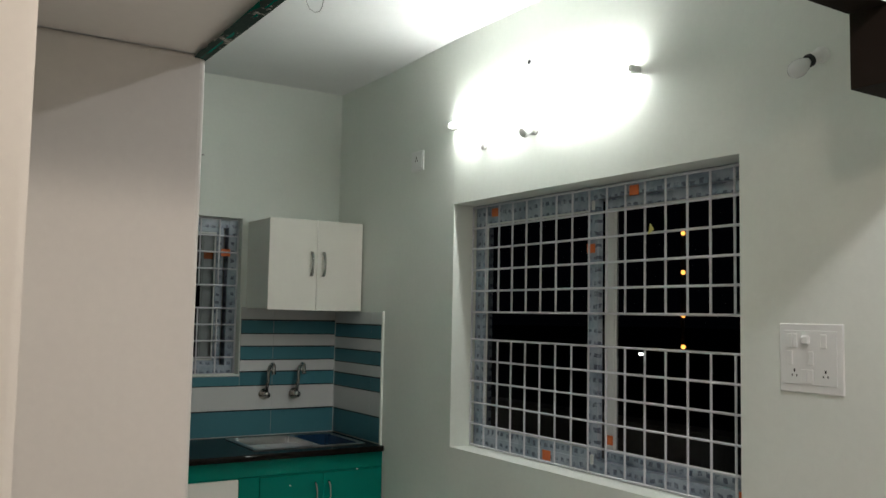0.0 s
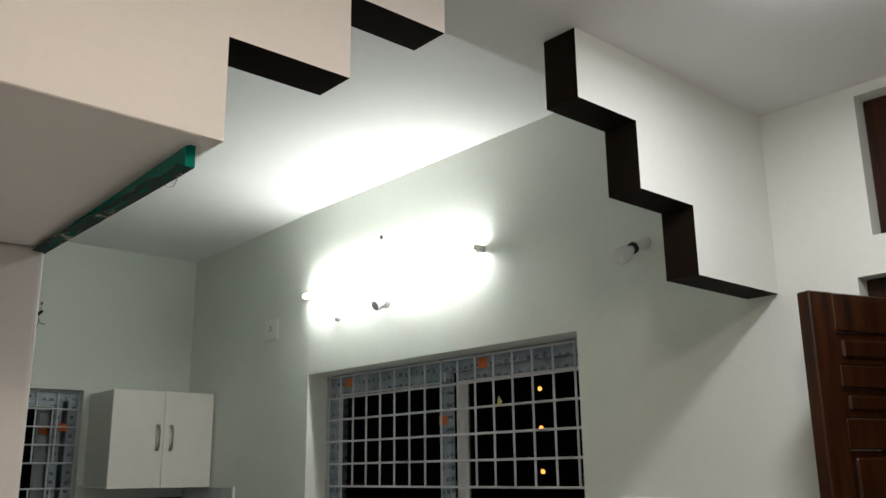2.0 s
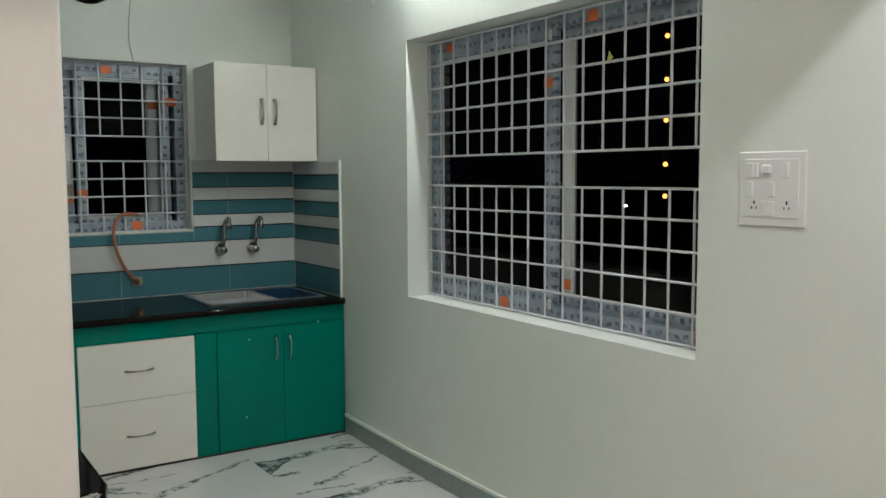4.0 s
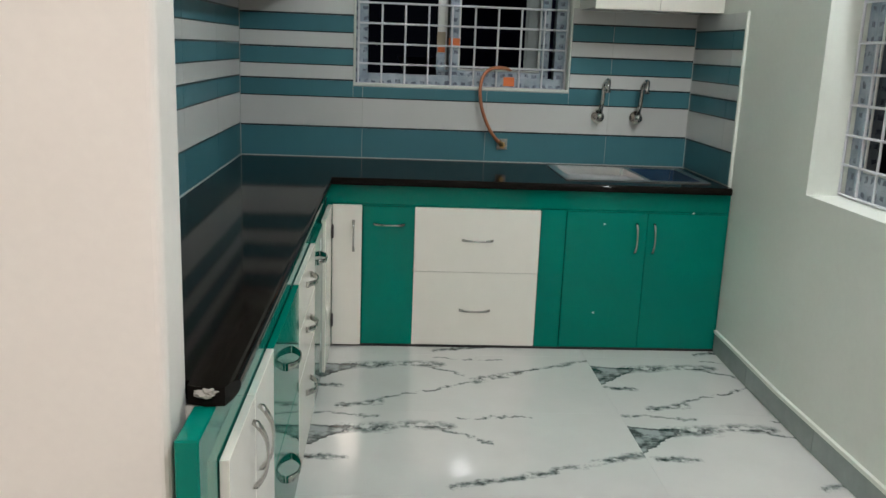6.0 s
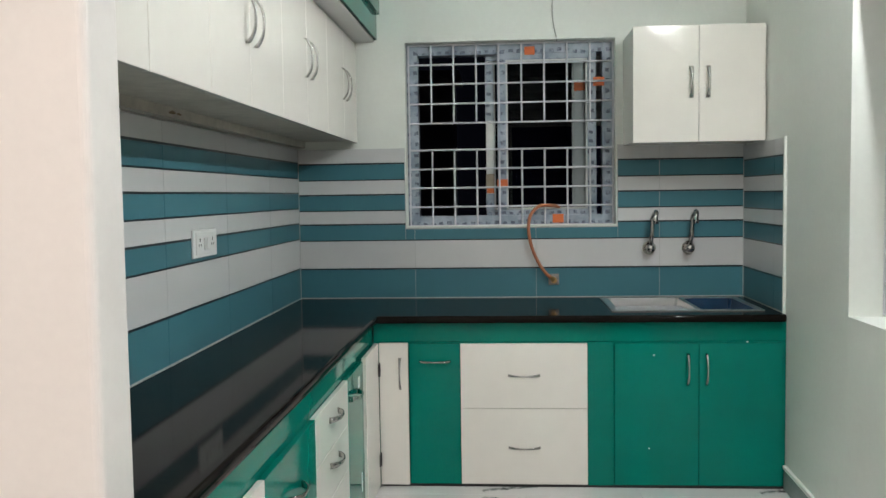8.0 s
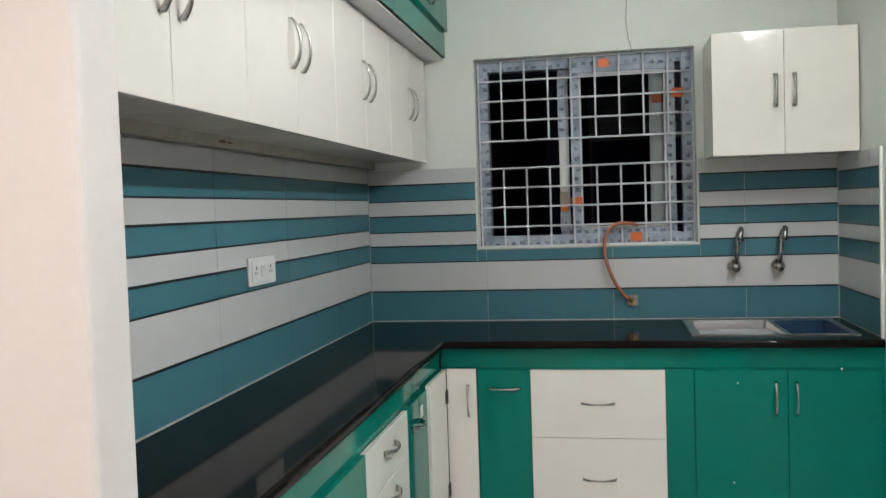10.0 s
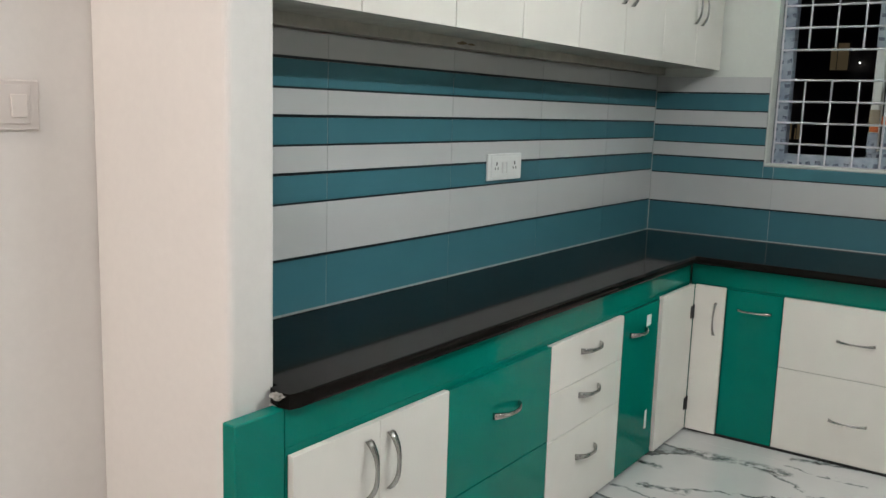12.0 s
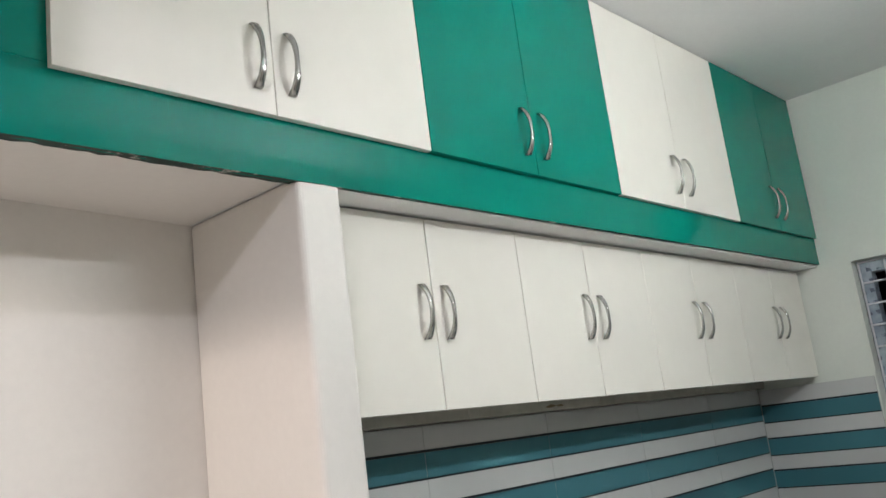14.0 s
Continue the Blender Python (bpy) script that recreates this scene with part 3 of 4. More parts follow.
# ---- handles ----


def handle(at, axis, out, length=0.15, bow=0.030, name="handle", parent=None, w=1.0):
    """A bowed strap handle: flared flat feet and a thin middle."""
    c, a, o = Vector(at), Vector(axis), Vector(out)
    side = a.cross(o)
    bm = bmesh.new()
    rows, n = [], 12
    for i in range(n + 1):
        s = -1 + 2 * i / n
        lift = bow * (1 - abs(s) ** 2.6)
        wide = w * (0.0058 + 0.0056 * abs(s) ** 1.5)
        thick = w * (0.0055 + 0.006 * abs(s) ** 2)
        p = c + a * (s * length / 2) + o * (lift + 0.001)
        rows.append([bm.verts.new(p + side * sx * wide + o * dz * thick) for sx, dz in ((-1, 0), (1, 0), (0.7, 1), (-0.7, 1))])
    for r, q in zip(rows, rows[1:]):
        for k in range(4):
            bm.faces.new((r[k], r[(k + 1) % 4], q[(k + 1) % 4], q[k]))
    bm.faces.new(rows[0][::-1])
    bm.faces.new(rows[-1])
    bmesh.ops.recalc_face_normals(bm, faces=bm.faces)
    return part(name, bm, CHROME, parent, "bowed chrome handle", smooth=True)


Z, UPX, UPY = (0, 0, 1), (1, 0, 0), (0, -1, 0)

# ---- base cabinets along the west wall: fronts face +x ----
LX = 1.328                                # front of the doors


def west_unit(label, y0, y1, fronts, name="base_cabinet"):
    u = thing(name, label, "cabinet", "kitchen base cabinets", at=(1.06, (y0 + y1) / 2, 0))
    part("body", B(XL + 0.015, LX - 0.044, y0 + 0.001, y1 - 0.001, 0.002, 0.778), EDGE, u)
    for (n, a, b, z0, z1, mat, handles) in fronts:
        f = part(n, B(LX - 0.0185, LX, a + 0.0012, b - 0.0012, z0 + 0.0012, z1 - 0.0012, bevel=0.0012), mat, u, "white laminate front" if mat is WHITE else "glossy green front")
        for (y, z, axis) in handles:
            handle((LX, y, z), axis, UPX, parent=f)
    return u


YA = (0, 1, 0)
west_unit("base cabinet with two white laminate doors", 2.757, 3.356, [("door", 2.757, 3.058, 0.012, 0.674, WHITE, [(3.010, 0.56, Z)]), ("door", 3.058, 3.356, 0.012, 0.674, WHITE, [(3.095, 0.56, Z)])])
west_unit("base cabinet with glossy green drawer fronts", 3.356, 3.945, [("drawer", 3.356, 3.945, 0.345, 0.674, GREEN, [(3.66, 0.535, YA)]), ("drawer", 3.356, 3.945, 0.012, 0.345, GREEN, [(3.66, 0.195, YA)])])
west_unit("base cabinet with three white drawers", 3.945, 4.525, [("drawer", 3.945, 4.525, 0.505, 0.676, WHITE, [(4.235, 0.612, YA)]), ("drawer", 3.945, 4.525, 0.335, 0.505, WHITE, [(4.235, 0.452, YA)]), ("drawer", 3.945, 4.525, 0.012, 0.335, WHITE, [(4.235, 0.222, YA)])])
u = west_unit("narrow base cabinet with a glossy green door", 4.525, 4.895, [("door", 4.530, 4.885, 0.012, 0.680, GREEN, [(4.66, 0.585, YA)])])
part("paper_tag", B(LX, LX + 0.001, 4.755, 4.80, 0.59, 0.635), PLASTIC, u, "small white paper tag")
part("paper_tag", B(LX, LX + 0.001, 4.80, 4.82, 0.14, 0.22), PLASTIC, u, "small white paper tag")
corner = thing("corner_cabinet", "corner cabinet with a hinged pair of white doors", "cabinet", "kitchen base cabinets", at=(1.05, 5.4, 0))
part("body", B(XL + 0.015, LX - 0.044, 4.897, YB - 0.02, 0.002, 0.778), EDGE, corner)
part("door", B(LX - 0.008, LX + 0.012, 4.897, 5.268, 0.012, 0.690, bevel=0.0012), WHITE, corner, "white laminate door leaf")
north_leaf = part("door", B(LX + 0.014, 1.478, 5.272, 5.290, 0.012, 0.690, bevel=0.0012), WHITE, corner, "white laminate door leaf")
handle((1.440, 5.272, 0.545), Z, UPY, parent=north_leaf, w=0.62)
for z in (0.135, 0.565):
    bm = tube(bmesh.new(), [(LX + 0.016, 5.266, z - 0.032), (LX + 0.016, 5.266, z + 0.032)], 0.0045)
    block(bm, LX + 0.013, LX + 0.016, 5.235, 5.266, z - 0.028, z + 0.028)
    part("hinge", bm, DARKP, corner, "dark steel hinge")

frame_w = thing("cabinet_frame", "glossy green front frame of the base cabinets", "cabinet frame", at=(LX - 0.03, 4.0, 0))
part("top_rail", B(LX - 0.040, LX - 0.0205, 2.752, 5.290, 0.690, 0.781), GREEN, frame_w)
part("end_stile", B(LX - 0.060, LX - 0.020, 2.610, 2.752, 0.004, 0.781, bevel=0.003), GREEN, frame_w)
part("backing", B(LX - 0.040, LX - 0.021, 2.753, 5.290, 0.004, 0.689), GREEN, frame_w)

# ---- base cabinets along the back wall: fronts face -y ----
NYF = 5.288


def north_unit(label, x0, x1, fronts):
    u = thing("base_cabinet", label, "cabinet", "kitchen base cabinets", at=((x0 + x1) / 2, 5.65, 0))
    sunk = 2.45 < (x0 + x1) / 2
    part("body", B(x0 + 0.001, x1 - 0.001, NYF + 0.044, YB - 0.02, 0.002, 0.655 if sunk else 0.778), EDGE, u)
    for (n, a, b, z0, z1, mat, handles) in fronts:
        f = part(n, B(a + 0.0012, b - 0.0012, NYF, NYF + 0.0185, z0 + 0.0012, z1 - 0.0012, bevel=0.0012), mat, u, "white laminate front" if mat is WHITE else "glossy green front")
        for (x, z, axis) in handles:
            handle((x, NYF, z), axis, UPY, parent=f, w=0.62)
    return u


XA = (1, 0, 0)
north_unit("narrow base cabinet with a glossy green pull-out front", 1.482, 1.723, [("pull_out", 1.482, 1.722, 0.012, 0.684, GREEN, [(1.605, 0.600, XA)])])
north_unit("base cabinet with two deep white drawers", 1.723, 2.318, [("drawer", 1.723, 2.318, 0.376, 0.684, WHITE, [(2.022, 0.533, XA)]), ("drawer", 1.723, 2.318, 0.012, 0.376, WHITE, [(2.022, 0.190, XA)])])
north_unit("sink cabinet with two glossy green doors", 2.440, 3.202, [("door", 2.440, 2.828, 0.012, 0.684, GREEN, [(2.777, 0.562, Z)]), ("door", 2.828, 3.206, 0.012, 0.684, GREEN, [(2.862, 0.562, Z)])])
sink_unit = bpy.data.objects["base_cabinet.006"]
for x, z in ((2.622, 0.628), (3.045, 0.690), (2.60, 0.19)):
    part("screw_cap", tube(bmesh.new(), [(x, NYF + 0.001, z), (x, NYF - 0.0015, z)], 0.004, 10), PLASTIC, sink_unit)
frame_n = thing("cabinet_frame", "glossy green front frame under the sink worktop", "cabinet frame", at=(2.2, NYF + 0.03, 0))
part("top_rail", B(LX - 0.018, XF - 0.001, NYF + 0.019, NYF + 0.040, 0.690, 0.781, bevel=0.0015), GREEN, frame_n)
part("backing", B(LX - 0.018, XF - 0.001, NYF + 0.021, NYF + 0.040, 0.004, 0.689), GREEN, frame_n)
part("filler_stile", B(2.320, 2.438, NYF + 0.004, NYF + 0.020, 0.010, 0.689, bevel=0.001), GREEN, frame_n)
# near-black strip filling the gap between doors and floor
part("kick_seal", B(LX + 0.02, XF - 0.001, NYF + 0.003, NYF + 0.019, 0.0, 0.010), DARKP, frame_n)

# ---- wall cabinets under the loft ----
UX, UZ0, UZ1 = 1.140, 1.672, 2.213
ys, mids = (2.782, 3.600, 4.390, 5.200, 5.985), (3.182, 3.985, 4.790, 5.610)
for (a, b), m_ in zip(zip(ys, ys[1:]), mids):
    u = thing("wall_cabinet", "white laminate wall cabinet with two doors above the tiles", "cabinet", "wall cabinets", at=(0.97, (a + b) / 2, UZ0))
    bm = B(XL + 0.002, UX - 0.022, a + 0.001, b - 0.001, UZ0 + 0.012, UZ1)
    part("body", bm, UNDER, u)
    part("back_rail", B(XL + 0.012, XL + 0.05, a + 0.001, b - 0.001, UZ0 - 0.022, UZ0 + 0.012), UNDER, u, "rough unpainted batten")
    for c, d, hy in ((a, m_, m_ - 0.046), (m_, b, m_ + 0.046)):
        f = part("door", B(UX - 0.019, UX, c + 0.0016, d - 0.0016, UZ0, UZ1, bevel=0.0012), WHITE, u)
        handle((UX, hy, 1.942), Z, UPX, 0.155, parent=f)

# damp stains on the batten under the wall cabinets
random.seed(23)
under = bpy.data.objects["wall_cabinet"]
for y, size in ((2.90, 0.05), (3.02, 0.035), (4.06, 0.03), (4.12, 0.022)):
    bm = bmesh.new()
    rim_ = [(y + size * (0.7 + 0.5 * random.random()) * math.cos(a), UZ0 - 0.006 + 0.2 * size * (0.6 + 0.6 * random.random()) * math.sin(a)) for a in (2 * math.pi * k / 14 for k in range(14))]
    extrude_outline(bm, rim_, 0, XL + 0.050, XL + 0.0506)
    part("stain", bm, STAIN, under, "brown damp stain")

# white cabinet beside the kitchen window
u = thing("wall_cabinet", "small white wall cabinet beside the kitchen window", "cabinet", "wall cabinets", at=(2.88, 5.82, 1.62))
part("body", B(2.580, XF - 0.002, 5.645, YB + 0.011, 1.632, 2.192, bevel=0.001), WHITE, u)
for a, b, hx in ((2.576, 2.896, 2.858), (2.896, 3.215, 2.940)):
    f = part("door", B(a + 0.0012, b - 0.0012, 5.622, 5.642, 1.626, 2.194, bevel=0.0012), WHITE, u)
    handle((hx, 5.622, 1.917), Z, UPY, 0.155, parent=f)

# ---- loft cupboards ----
TX = 1.274
loft_frame = thing("cupboard_fascia", "glossy green fascia boards of the loft cupboards", "fascia", at=(TX - 0.03, 4.0, LOFT_Z))


def fascia_rise(y):
    """The fascia's lower edge climbs slightly towards the back wall."""
    return 0.012 * (y - DF) / (YB - DF)


bm = B(TX - 0.038, TX - 0.020, DF - 0.055, YB + 0.008, LOFT_Z - 0.004, 2.374)
bmesh.ops.bisect_plane(bm, geom=bm.verts[:] + bm.edges[:] + bm.faces[:], plane_co=(0, PY0, 0), plane_no=(0, 1, 0))
for v in bm.verts:
    if v.co.z < LOFT_Z + 0.01:
        v.co.z += fascia_rise(v.co.y)
part("fascia_board", bm, GREEN, loft_frame)
part("end_board", B(TX - 0.038, TX - 0.020, DF + 0.002, 2.085, 2.375, KIT_Z - 0.003), GREEN, loft_frame)
part("backing", B(TX - 0.038, TX - 0.021, 2.086, YB + 0.008, 2.375, KIT_Z - 0.003), GREEN, loft_frame)
random.seed(11)
bm = bmesh.new()
low, n = [], 150
for i in range(n + 1):
    y = DF - 0.054 + (YB - DF + 0.05) * i / n
    low.append((y, LOFT_Z - 0.0046 - 0.0008 * random.random()))
rows_ = [[bm.verts.new((x, y, z)) for x, y, z in ((TX - 0.0206, y, LOFT_Z - 0.0042), (TX - 0.0206, y, zl), (TX - 0.046 - 0.012 * random.random(), y, zl + 0.002))] for y, zl in low]
for r, q in zip(rows_, rows_[1:]):
    bm.faces.new((r[0], q[0], q[1], r[1]))
    bm.faces.new((r[1], q[1], q[2], r[2]))
for v in bm.verts:
    v.co.z += fascia_rise(v.co.y)
part("ragged_edge", bm, SCRUFF, loft_frame, "ragged unpainted lower edge")
seams = (2.074, 2.590, 3.106, 3.594, 4.090, 4.575, 5.079, 5.535, 5.992)
for k in range(4):
    a, m_, b = seams[2 * k:2 * k + 3]
    mat = WHITE if k % 2 == 0 else GREEN
    u = thing("loft_cupboard", ("white" if k % 2 == 0 else "glossy green") + " laminate loft cupboard doors below the ceiling", "cabinet", "loft cupboards", at=(1.0, (a + b) / 2, 2.30))
    part("body", B(XL + 0.01, TX - 0.040, a + 0.002, b - 0.002, LOFT_Z + 0.077, KIT_Z - 0.004), EDGE, u)
    for c, d, hy in ((a, m_, m_ - 0.050), (m_, b, m_ + 0.046)):
        f = part("door", B(TX - 0.019, TX, c + 0.0012, d - 0.0012, 2.362, KIT_Z - 0.006, bevel=0.0012), mat, u)
        handle((TX, hy, 2.497), Z, UPX, 0.158, parent=f)

# ---- taps, hose, switches ----
for x in (2.714, 2.922):
    tap = thing("wall_tap", "chrome wall tap with a swan neck over the sink", "tap", "sink taps", at=(x, YB, 1.08))
    bm = bmesh.new()
    bmesh.ops.create_cone(bm, cap_ends=True, segments=24, radius1=0.028, radius2=0.036, depth=0.014, matrix=Matrix.Translation((x, YB - 0.010, 1.082)) @ Matrix.Rotation(radians(90), 4, "X"))
    part("flange", bm, CHROME, tap, smooth=False)
    part("body", tube(bmesh.new(), [(x, YB - 0.005, 1.082), (x, YB - 0.055, 1.082)], [0.017, 0.019], 14), CHROME, tap)
    part("knob", tube(bmesh.new(), [(x, YB - 0.055, 1.082), (x, YB - 0.064, 1.082), (x, YB - 0.084, 1.080)], [0.014, 0.023, 0.019], 14), CHROME, tap, smooth=True)
    neck = [(x + 0.004, YB - 0.045, 1.095), (x + 0.010, YB - 0.050, 1.16), (x + 0.013, YB - 0.055, 1.235)]
    neck += [(x + 0.013 + 0.010 * math.sin(a), YB - 0.095 + 0.040 * math.cos(a), 1.240 + 0.036 * math.sin(a)) for a in (math.pi * i / 8 for i in range(9))]
    neck += [(x + 0.016, YB - 0.136, 1.215)]
    part("spout", tube(bmesh.new(), neck, [0.0125] * (len(neck) - 2) + [0.0145, 0.0150], 12), CHROME, tap, smooth=True)

hose = thing("gas_hose", "orange rubber hose looping from the window to a wall fitting", "hose", at=(2.2, YB, 0.91))
curve = [(2.19, YB - 0.018, 0.925), (2.165, YB - 0.035, 0.945), (2.12, YB - 0.045, 1.01), (2.083, YB - 0.045, 1.10), (2.068, YB - 0.04, 1.19), (2.080, YB - 0.025, 1.265), (2.125, YB + 0.01, 1.312), (2.19, YB + 0.045, 1.318), (2.25, YB + 0.085, 1.306)]
fine = []
for i in range(len(curve) - 1):
    p0, p1, p2, p3 = (Vector(curve[max(0, min(len(curve) - 1, i + k))]) for k in (-1, 0, 1, 2))
    for j in range(5):
        t = j / 5
        fine.append(0.5 * (2 * p1 + (p2 - p0) * t + (2 * p0 - 5 * p1 + 4 * p2 - p3) * t * t + (3 * p1 - p0 - 3 * p2 + p3) * t ** 3))
part("hose", tube(bmesh.new(), fine, 0.0095, 8), COPPER, hose, smooth=True)
bm = tube(bmesh.new(), [(2.203, YB - 0.003, 0.912), (2.203, YB - 0.030, 0.912)], [0.020, 0.018], 6)
tube(bm, [(2.203, YB - 0.028, 0.912), (2.185, YB - 0.036, 0.930)], [0.012, 0.011], 8)
part("fitting", bm, BRASS, hose, "brass wall fitting")
part("plaster_patch", B(2.175, 2.232, YB - 0.0075, YB - 0.003, 0.885, 0.945, bevel=0.002), DAUB, hose, "white plaster round the fitting")

wire = thing("loose_wire", "thin grey wire hanging from a hole beside the fan opening", "wire", at=(2.22, YB, 2.5))
YW = YB + 0.012
part("wire", tube(bmesh.new(), [(2.238, YW + 0.004, 2.722), (2.236, YW - 0.030, 2.712), (2.222, YW - 0.036, 2.670), (2.222, YW - 0.030, 2.62), (2.214, YW - 0.012, 2.52), (2.206, YW - 0.006, 2.42), (2.205, YW - 0.005, 2.34), (2.214, YW - 0.005, 2.27), (2.226, YW - 0.004, 2.225), (2.23, YW + 0.02, 2.206)], 0.0024, 6), WIRE, wire)
part("stub", tube(bmesh.new(), [(2.222, YW - 0.030, 2.625), (2.228, YW - 0.034, 2.598), (2.245, YW - 0.036, 2.592), (2.258, YW - 0.036, 2.594)], [0.003, 0.0035, 0.0035, 0.005], 6), WIRE, wire)
part("connector", tube(bmesh.new(), [(2.210, YW - 0.034, 2.642), (2.224, YW - 0.036, 2.658), (2.238, YW - 0.036, 2.672)], [0.006, 0.010, 0.007], 8), DARKP, wire, "black wire connector")
for x, z in ((2.205, 2.752), (2.240, 2.722)):
    part("drill_hole", tube(bmesh.new(), [(x, YW + 0.001, z), (x, YW - 0.001, z)], 0.009, 12), DARKP, wire)
wire = thing("loose_wire", "thin curled wire hanging from the kitchen ceiling", "wire", at=(2.28, 4.28, KIT_Z))
part("wire", tube(bmesh.new(), [(2.285, 4.28, KIT_Z), (2.287, 4.28, KIT_Z - 0.03), (2.284, 4.283, KIT_Z - 0.070), (2.272, 4.286, KIT_Z - 0.098), (2.248, 4.29, KIT_Z - 0.108), (2.222, 4.29, KIT_Z - 0.095), (2.206, 4.29, KIT_Z - 0.068), (2.202, 4.29, KIT_Z - 0.040)], 0.002, 6), WIRE, wire)


PLATE_MAT = [PLASTIC]


def plate(name, label, category, q, face, modules, at):
    """Switch plate: raised frame, inner field, rockers and sockets. q: u0, u1, z0, z1; face builds a block from (u0, u1, z0, z1, depth0, depth1)."""
    p = thing(name, label, category, at=at)
    u0, u1, z0, z1 = q
    mat = PLATE_MAT[0]
    part("frame", face(u0, u1, z0, z1, 0.0, 0.009, 0.003), mat, p)
    du, dz = (u1 - u0), (z1 - z0)
    part("field", face(u0 + du * 0.09, u1 - du * 0.09, z0 + dz * 0.12, z1 - dz * 0.10, 0.009, 0.012, 0.001), mat, p)
    for kind, cu, cz, w, h in modules:
        a, b, c, d = u0 + du * (cu - w / 2), u0 + du * (cu + w / 2), z0 + dz * (cz - h / 2), z0 + dz * (cz + h / 2)
        if kind == "rocker":
            part("rocker", face(a, b, c, d, 0.012, 0.017, 0.0015), mat, p)
        elif kind == "knob":
            part("knob", face(a, b, c, d, 0.012, 0.026, 0.006), mat, p)
        else:
            for fu, fz, s in ((0.5, 0.85, 0.10), (0.25, 0.35, 0.07), (0.75, 0.35, 0.07)):
                x, z, s = a + (b - a) * fu, c + (d - c) * fz, (b - a) * s * 0.9
                part("pin_hole", face(x - s, x + s, z - s * 1.8, z + s * 1.8, 0.0115, 0.0125, 0), DARKP, p)
    return p


def east_face(u0, u1, z0, z1, d0, d1, bev):
    x = east_x(WALL_U(u0)) - (0.006 if u0 < -4 else 0.0)
    return B(x - d1, x - d0, WALL_U(u1), WALL_U(u0), z0, z1, bevel=bev)


def WALL_U(u):
    return -u                              # seen from the room, +y runs to the left on this wall


plate("switch_board", "white switch board with switches, regulator and two sockets", "switch", (-2.458, -2.225, 1.379, 1.606), east_face,
      [("rocker", 0.19, 0.75, 0.07, 0.20), ("rocker", 0.27, 0.75, 0.07, 0.20), ("knob", 0.45, 0.76, 0.14, 0.14), ("rocker", 0.72, 0.75, 0.09, 0.20), ("rocker", 0.19, 0.50, 0.08, 0.20), ("rocker", 0.52, 0.50, 0.08, 0.20),
       ("socket", 0.25, 0.27, 0.14, 0.14), ("rocker", 0.41, 0.24, 0.09, 0.20), ("rocker", 0.51, 0.24, 0.09, 0.20), ("socket", 0.74, 0.27, 0.14, 0.14)], (XR, 2.34, 1.38))
plate("wall_socket", "small white wall socket high on the window wall", "socket", (-4.985, -4.850, 2.450, 2.567), east_face, [("socket", 0.5, 0.55, 0.35, 0.3)], (XR, 4.91, 2.45))


def west_face(u0, u1, z0, z1, d0, d1, bev):
    return B(XL + 0.004 + d0, XL + 0.004 + d1, u0, u1, z0, z1, bevel=bev)


def niche_face(u0, u1, z0, z1, d0, d1, bev):
    return B(XL - 0.012 + d0, XL - 0.012 + d1, u0, u1, z0, z1, bevel=bev)


row = [("socket", 0.24, 0.5, 0.16, 0.36), ("rocker", 0.44, 0.48, 0.10, 0.42), ("rocker", 0.56, 0.48, 0.10, 0.42), ("socket", 0.77, 0.5, 0.16, 0.36)]
plate("wall_socket", "white double socket plate on the striped tiles", "socket", (4.318, 4.575, 1.163, 1.268), west_face, row, (XL, 4.45, 1.16))
PLATE_MAT[0] = CREAM
plate("wall_socket", "cream socket plate with switch in the niche", "socket", (2.270, 2.515, 1.363, 1.470), niche_face, [("socket", 0.55, 0.52, 0.16, 0.36), ("rocker", 0.80, 0.48, 0.14, 0.46), ("socket", 0.25, 0.52, 0.16, 0.36)], (XL, 2.39, 1.36))

# ---- lamps ----
tl = thing("tube_light", "lit white tube light on the wall above the window", "lamp", at=(XR, 3.80, 2.63))
part("batten", B(XR - 0.030, XR - 0.001, 3.125, 4.481, 2.627, 2.641, bevel=0.003), PLASTIC, tl)
part("end_cap", B(XR - 0.062, XR - 0.001, 3.108, 3.132, 2.620, 2.648, bevel=0.004), PLASTIC, tl)
part("end_cap", B(XR - 0.062, XR - 0.001, 4.474, 4.498, 2.620, 2.648, bevel=0.004), PLASTIC, tl)
part("tube", tube(bmesh.new(), [(XR - 0.048, 3.135, 2.634), (XR - 0.048, 4.471, 2.634)], 0.0150, 12), TUBE_GLOW, tl, "glowing tube")

hl = thing("ceiling_light", "round lit ceiling light of the hall", "lamp", "hall ceiling lights", at=(2.40, 1.19, HALL_Z))
bm = bmesh.new()
bmesh.ops.create_cone(bm, cap_ends=True, segments=40, radius1=0.070, radius2=0.074, depth=0.022, matrix=Matrix.Translation((2.40, 1.19, HALL_Z - 0.011)))
part("housing", bm, PLASTIC, hl)
bm = bmesh.new()
bmesh.ops.create_cone(bm, cap_ends=True, segments=40, radius1=0.060, radius2=0.060, depth=0.003, matrix=Matrix.Translation((2.40, 1.19, HALL_Z - 0.0235)))
part("diffuser", bm, DISC_GLOW, hl)
copy_thing(hl, Matrix.Translation([K * c for c in (1.22, 0.62, HALL_Z)]))

holder = thing("bulb_holder", "white angled bulb holder with an unlit round bulb", "lamp", at=(XR, 2.285, 2.49))
part("rose", tube(bmesh.new(), [(XR - 0.001, 2.285, 2.492), (XR - 0.020, 2.285, 2.490), (XR - 0.030, 2.286, 2.487)], [0.026, 0.026, 0.018], 18), PLASTIC, holder)
part("socket", tube(bmesh.new(), [(XR - 0.024, 2.286, 2.488), (XR - 0.062, 2.292, 2.466)], [0.020, 0.019], 14), PLASTIC, holder)
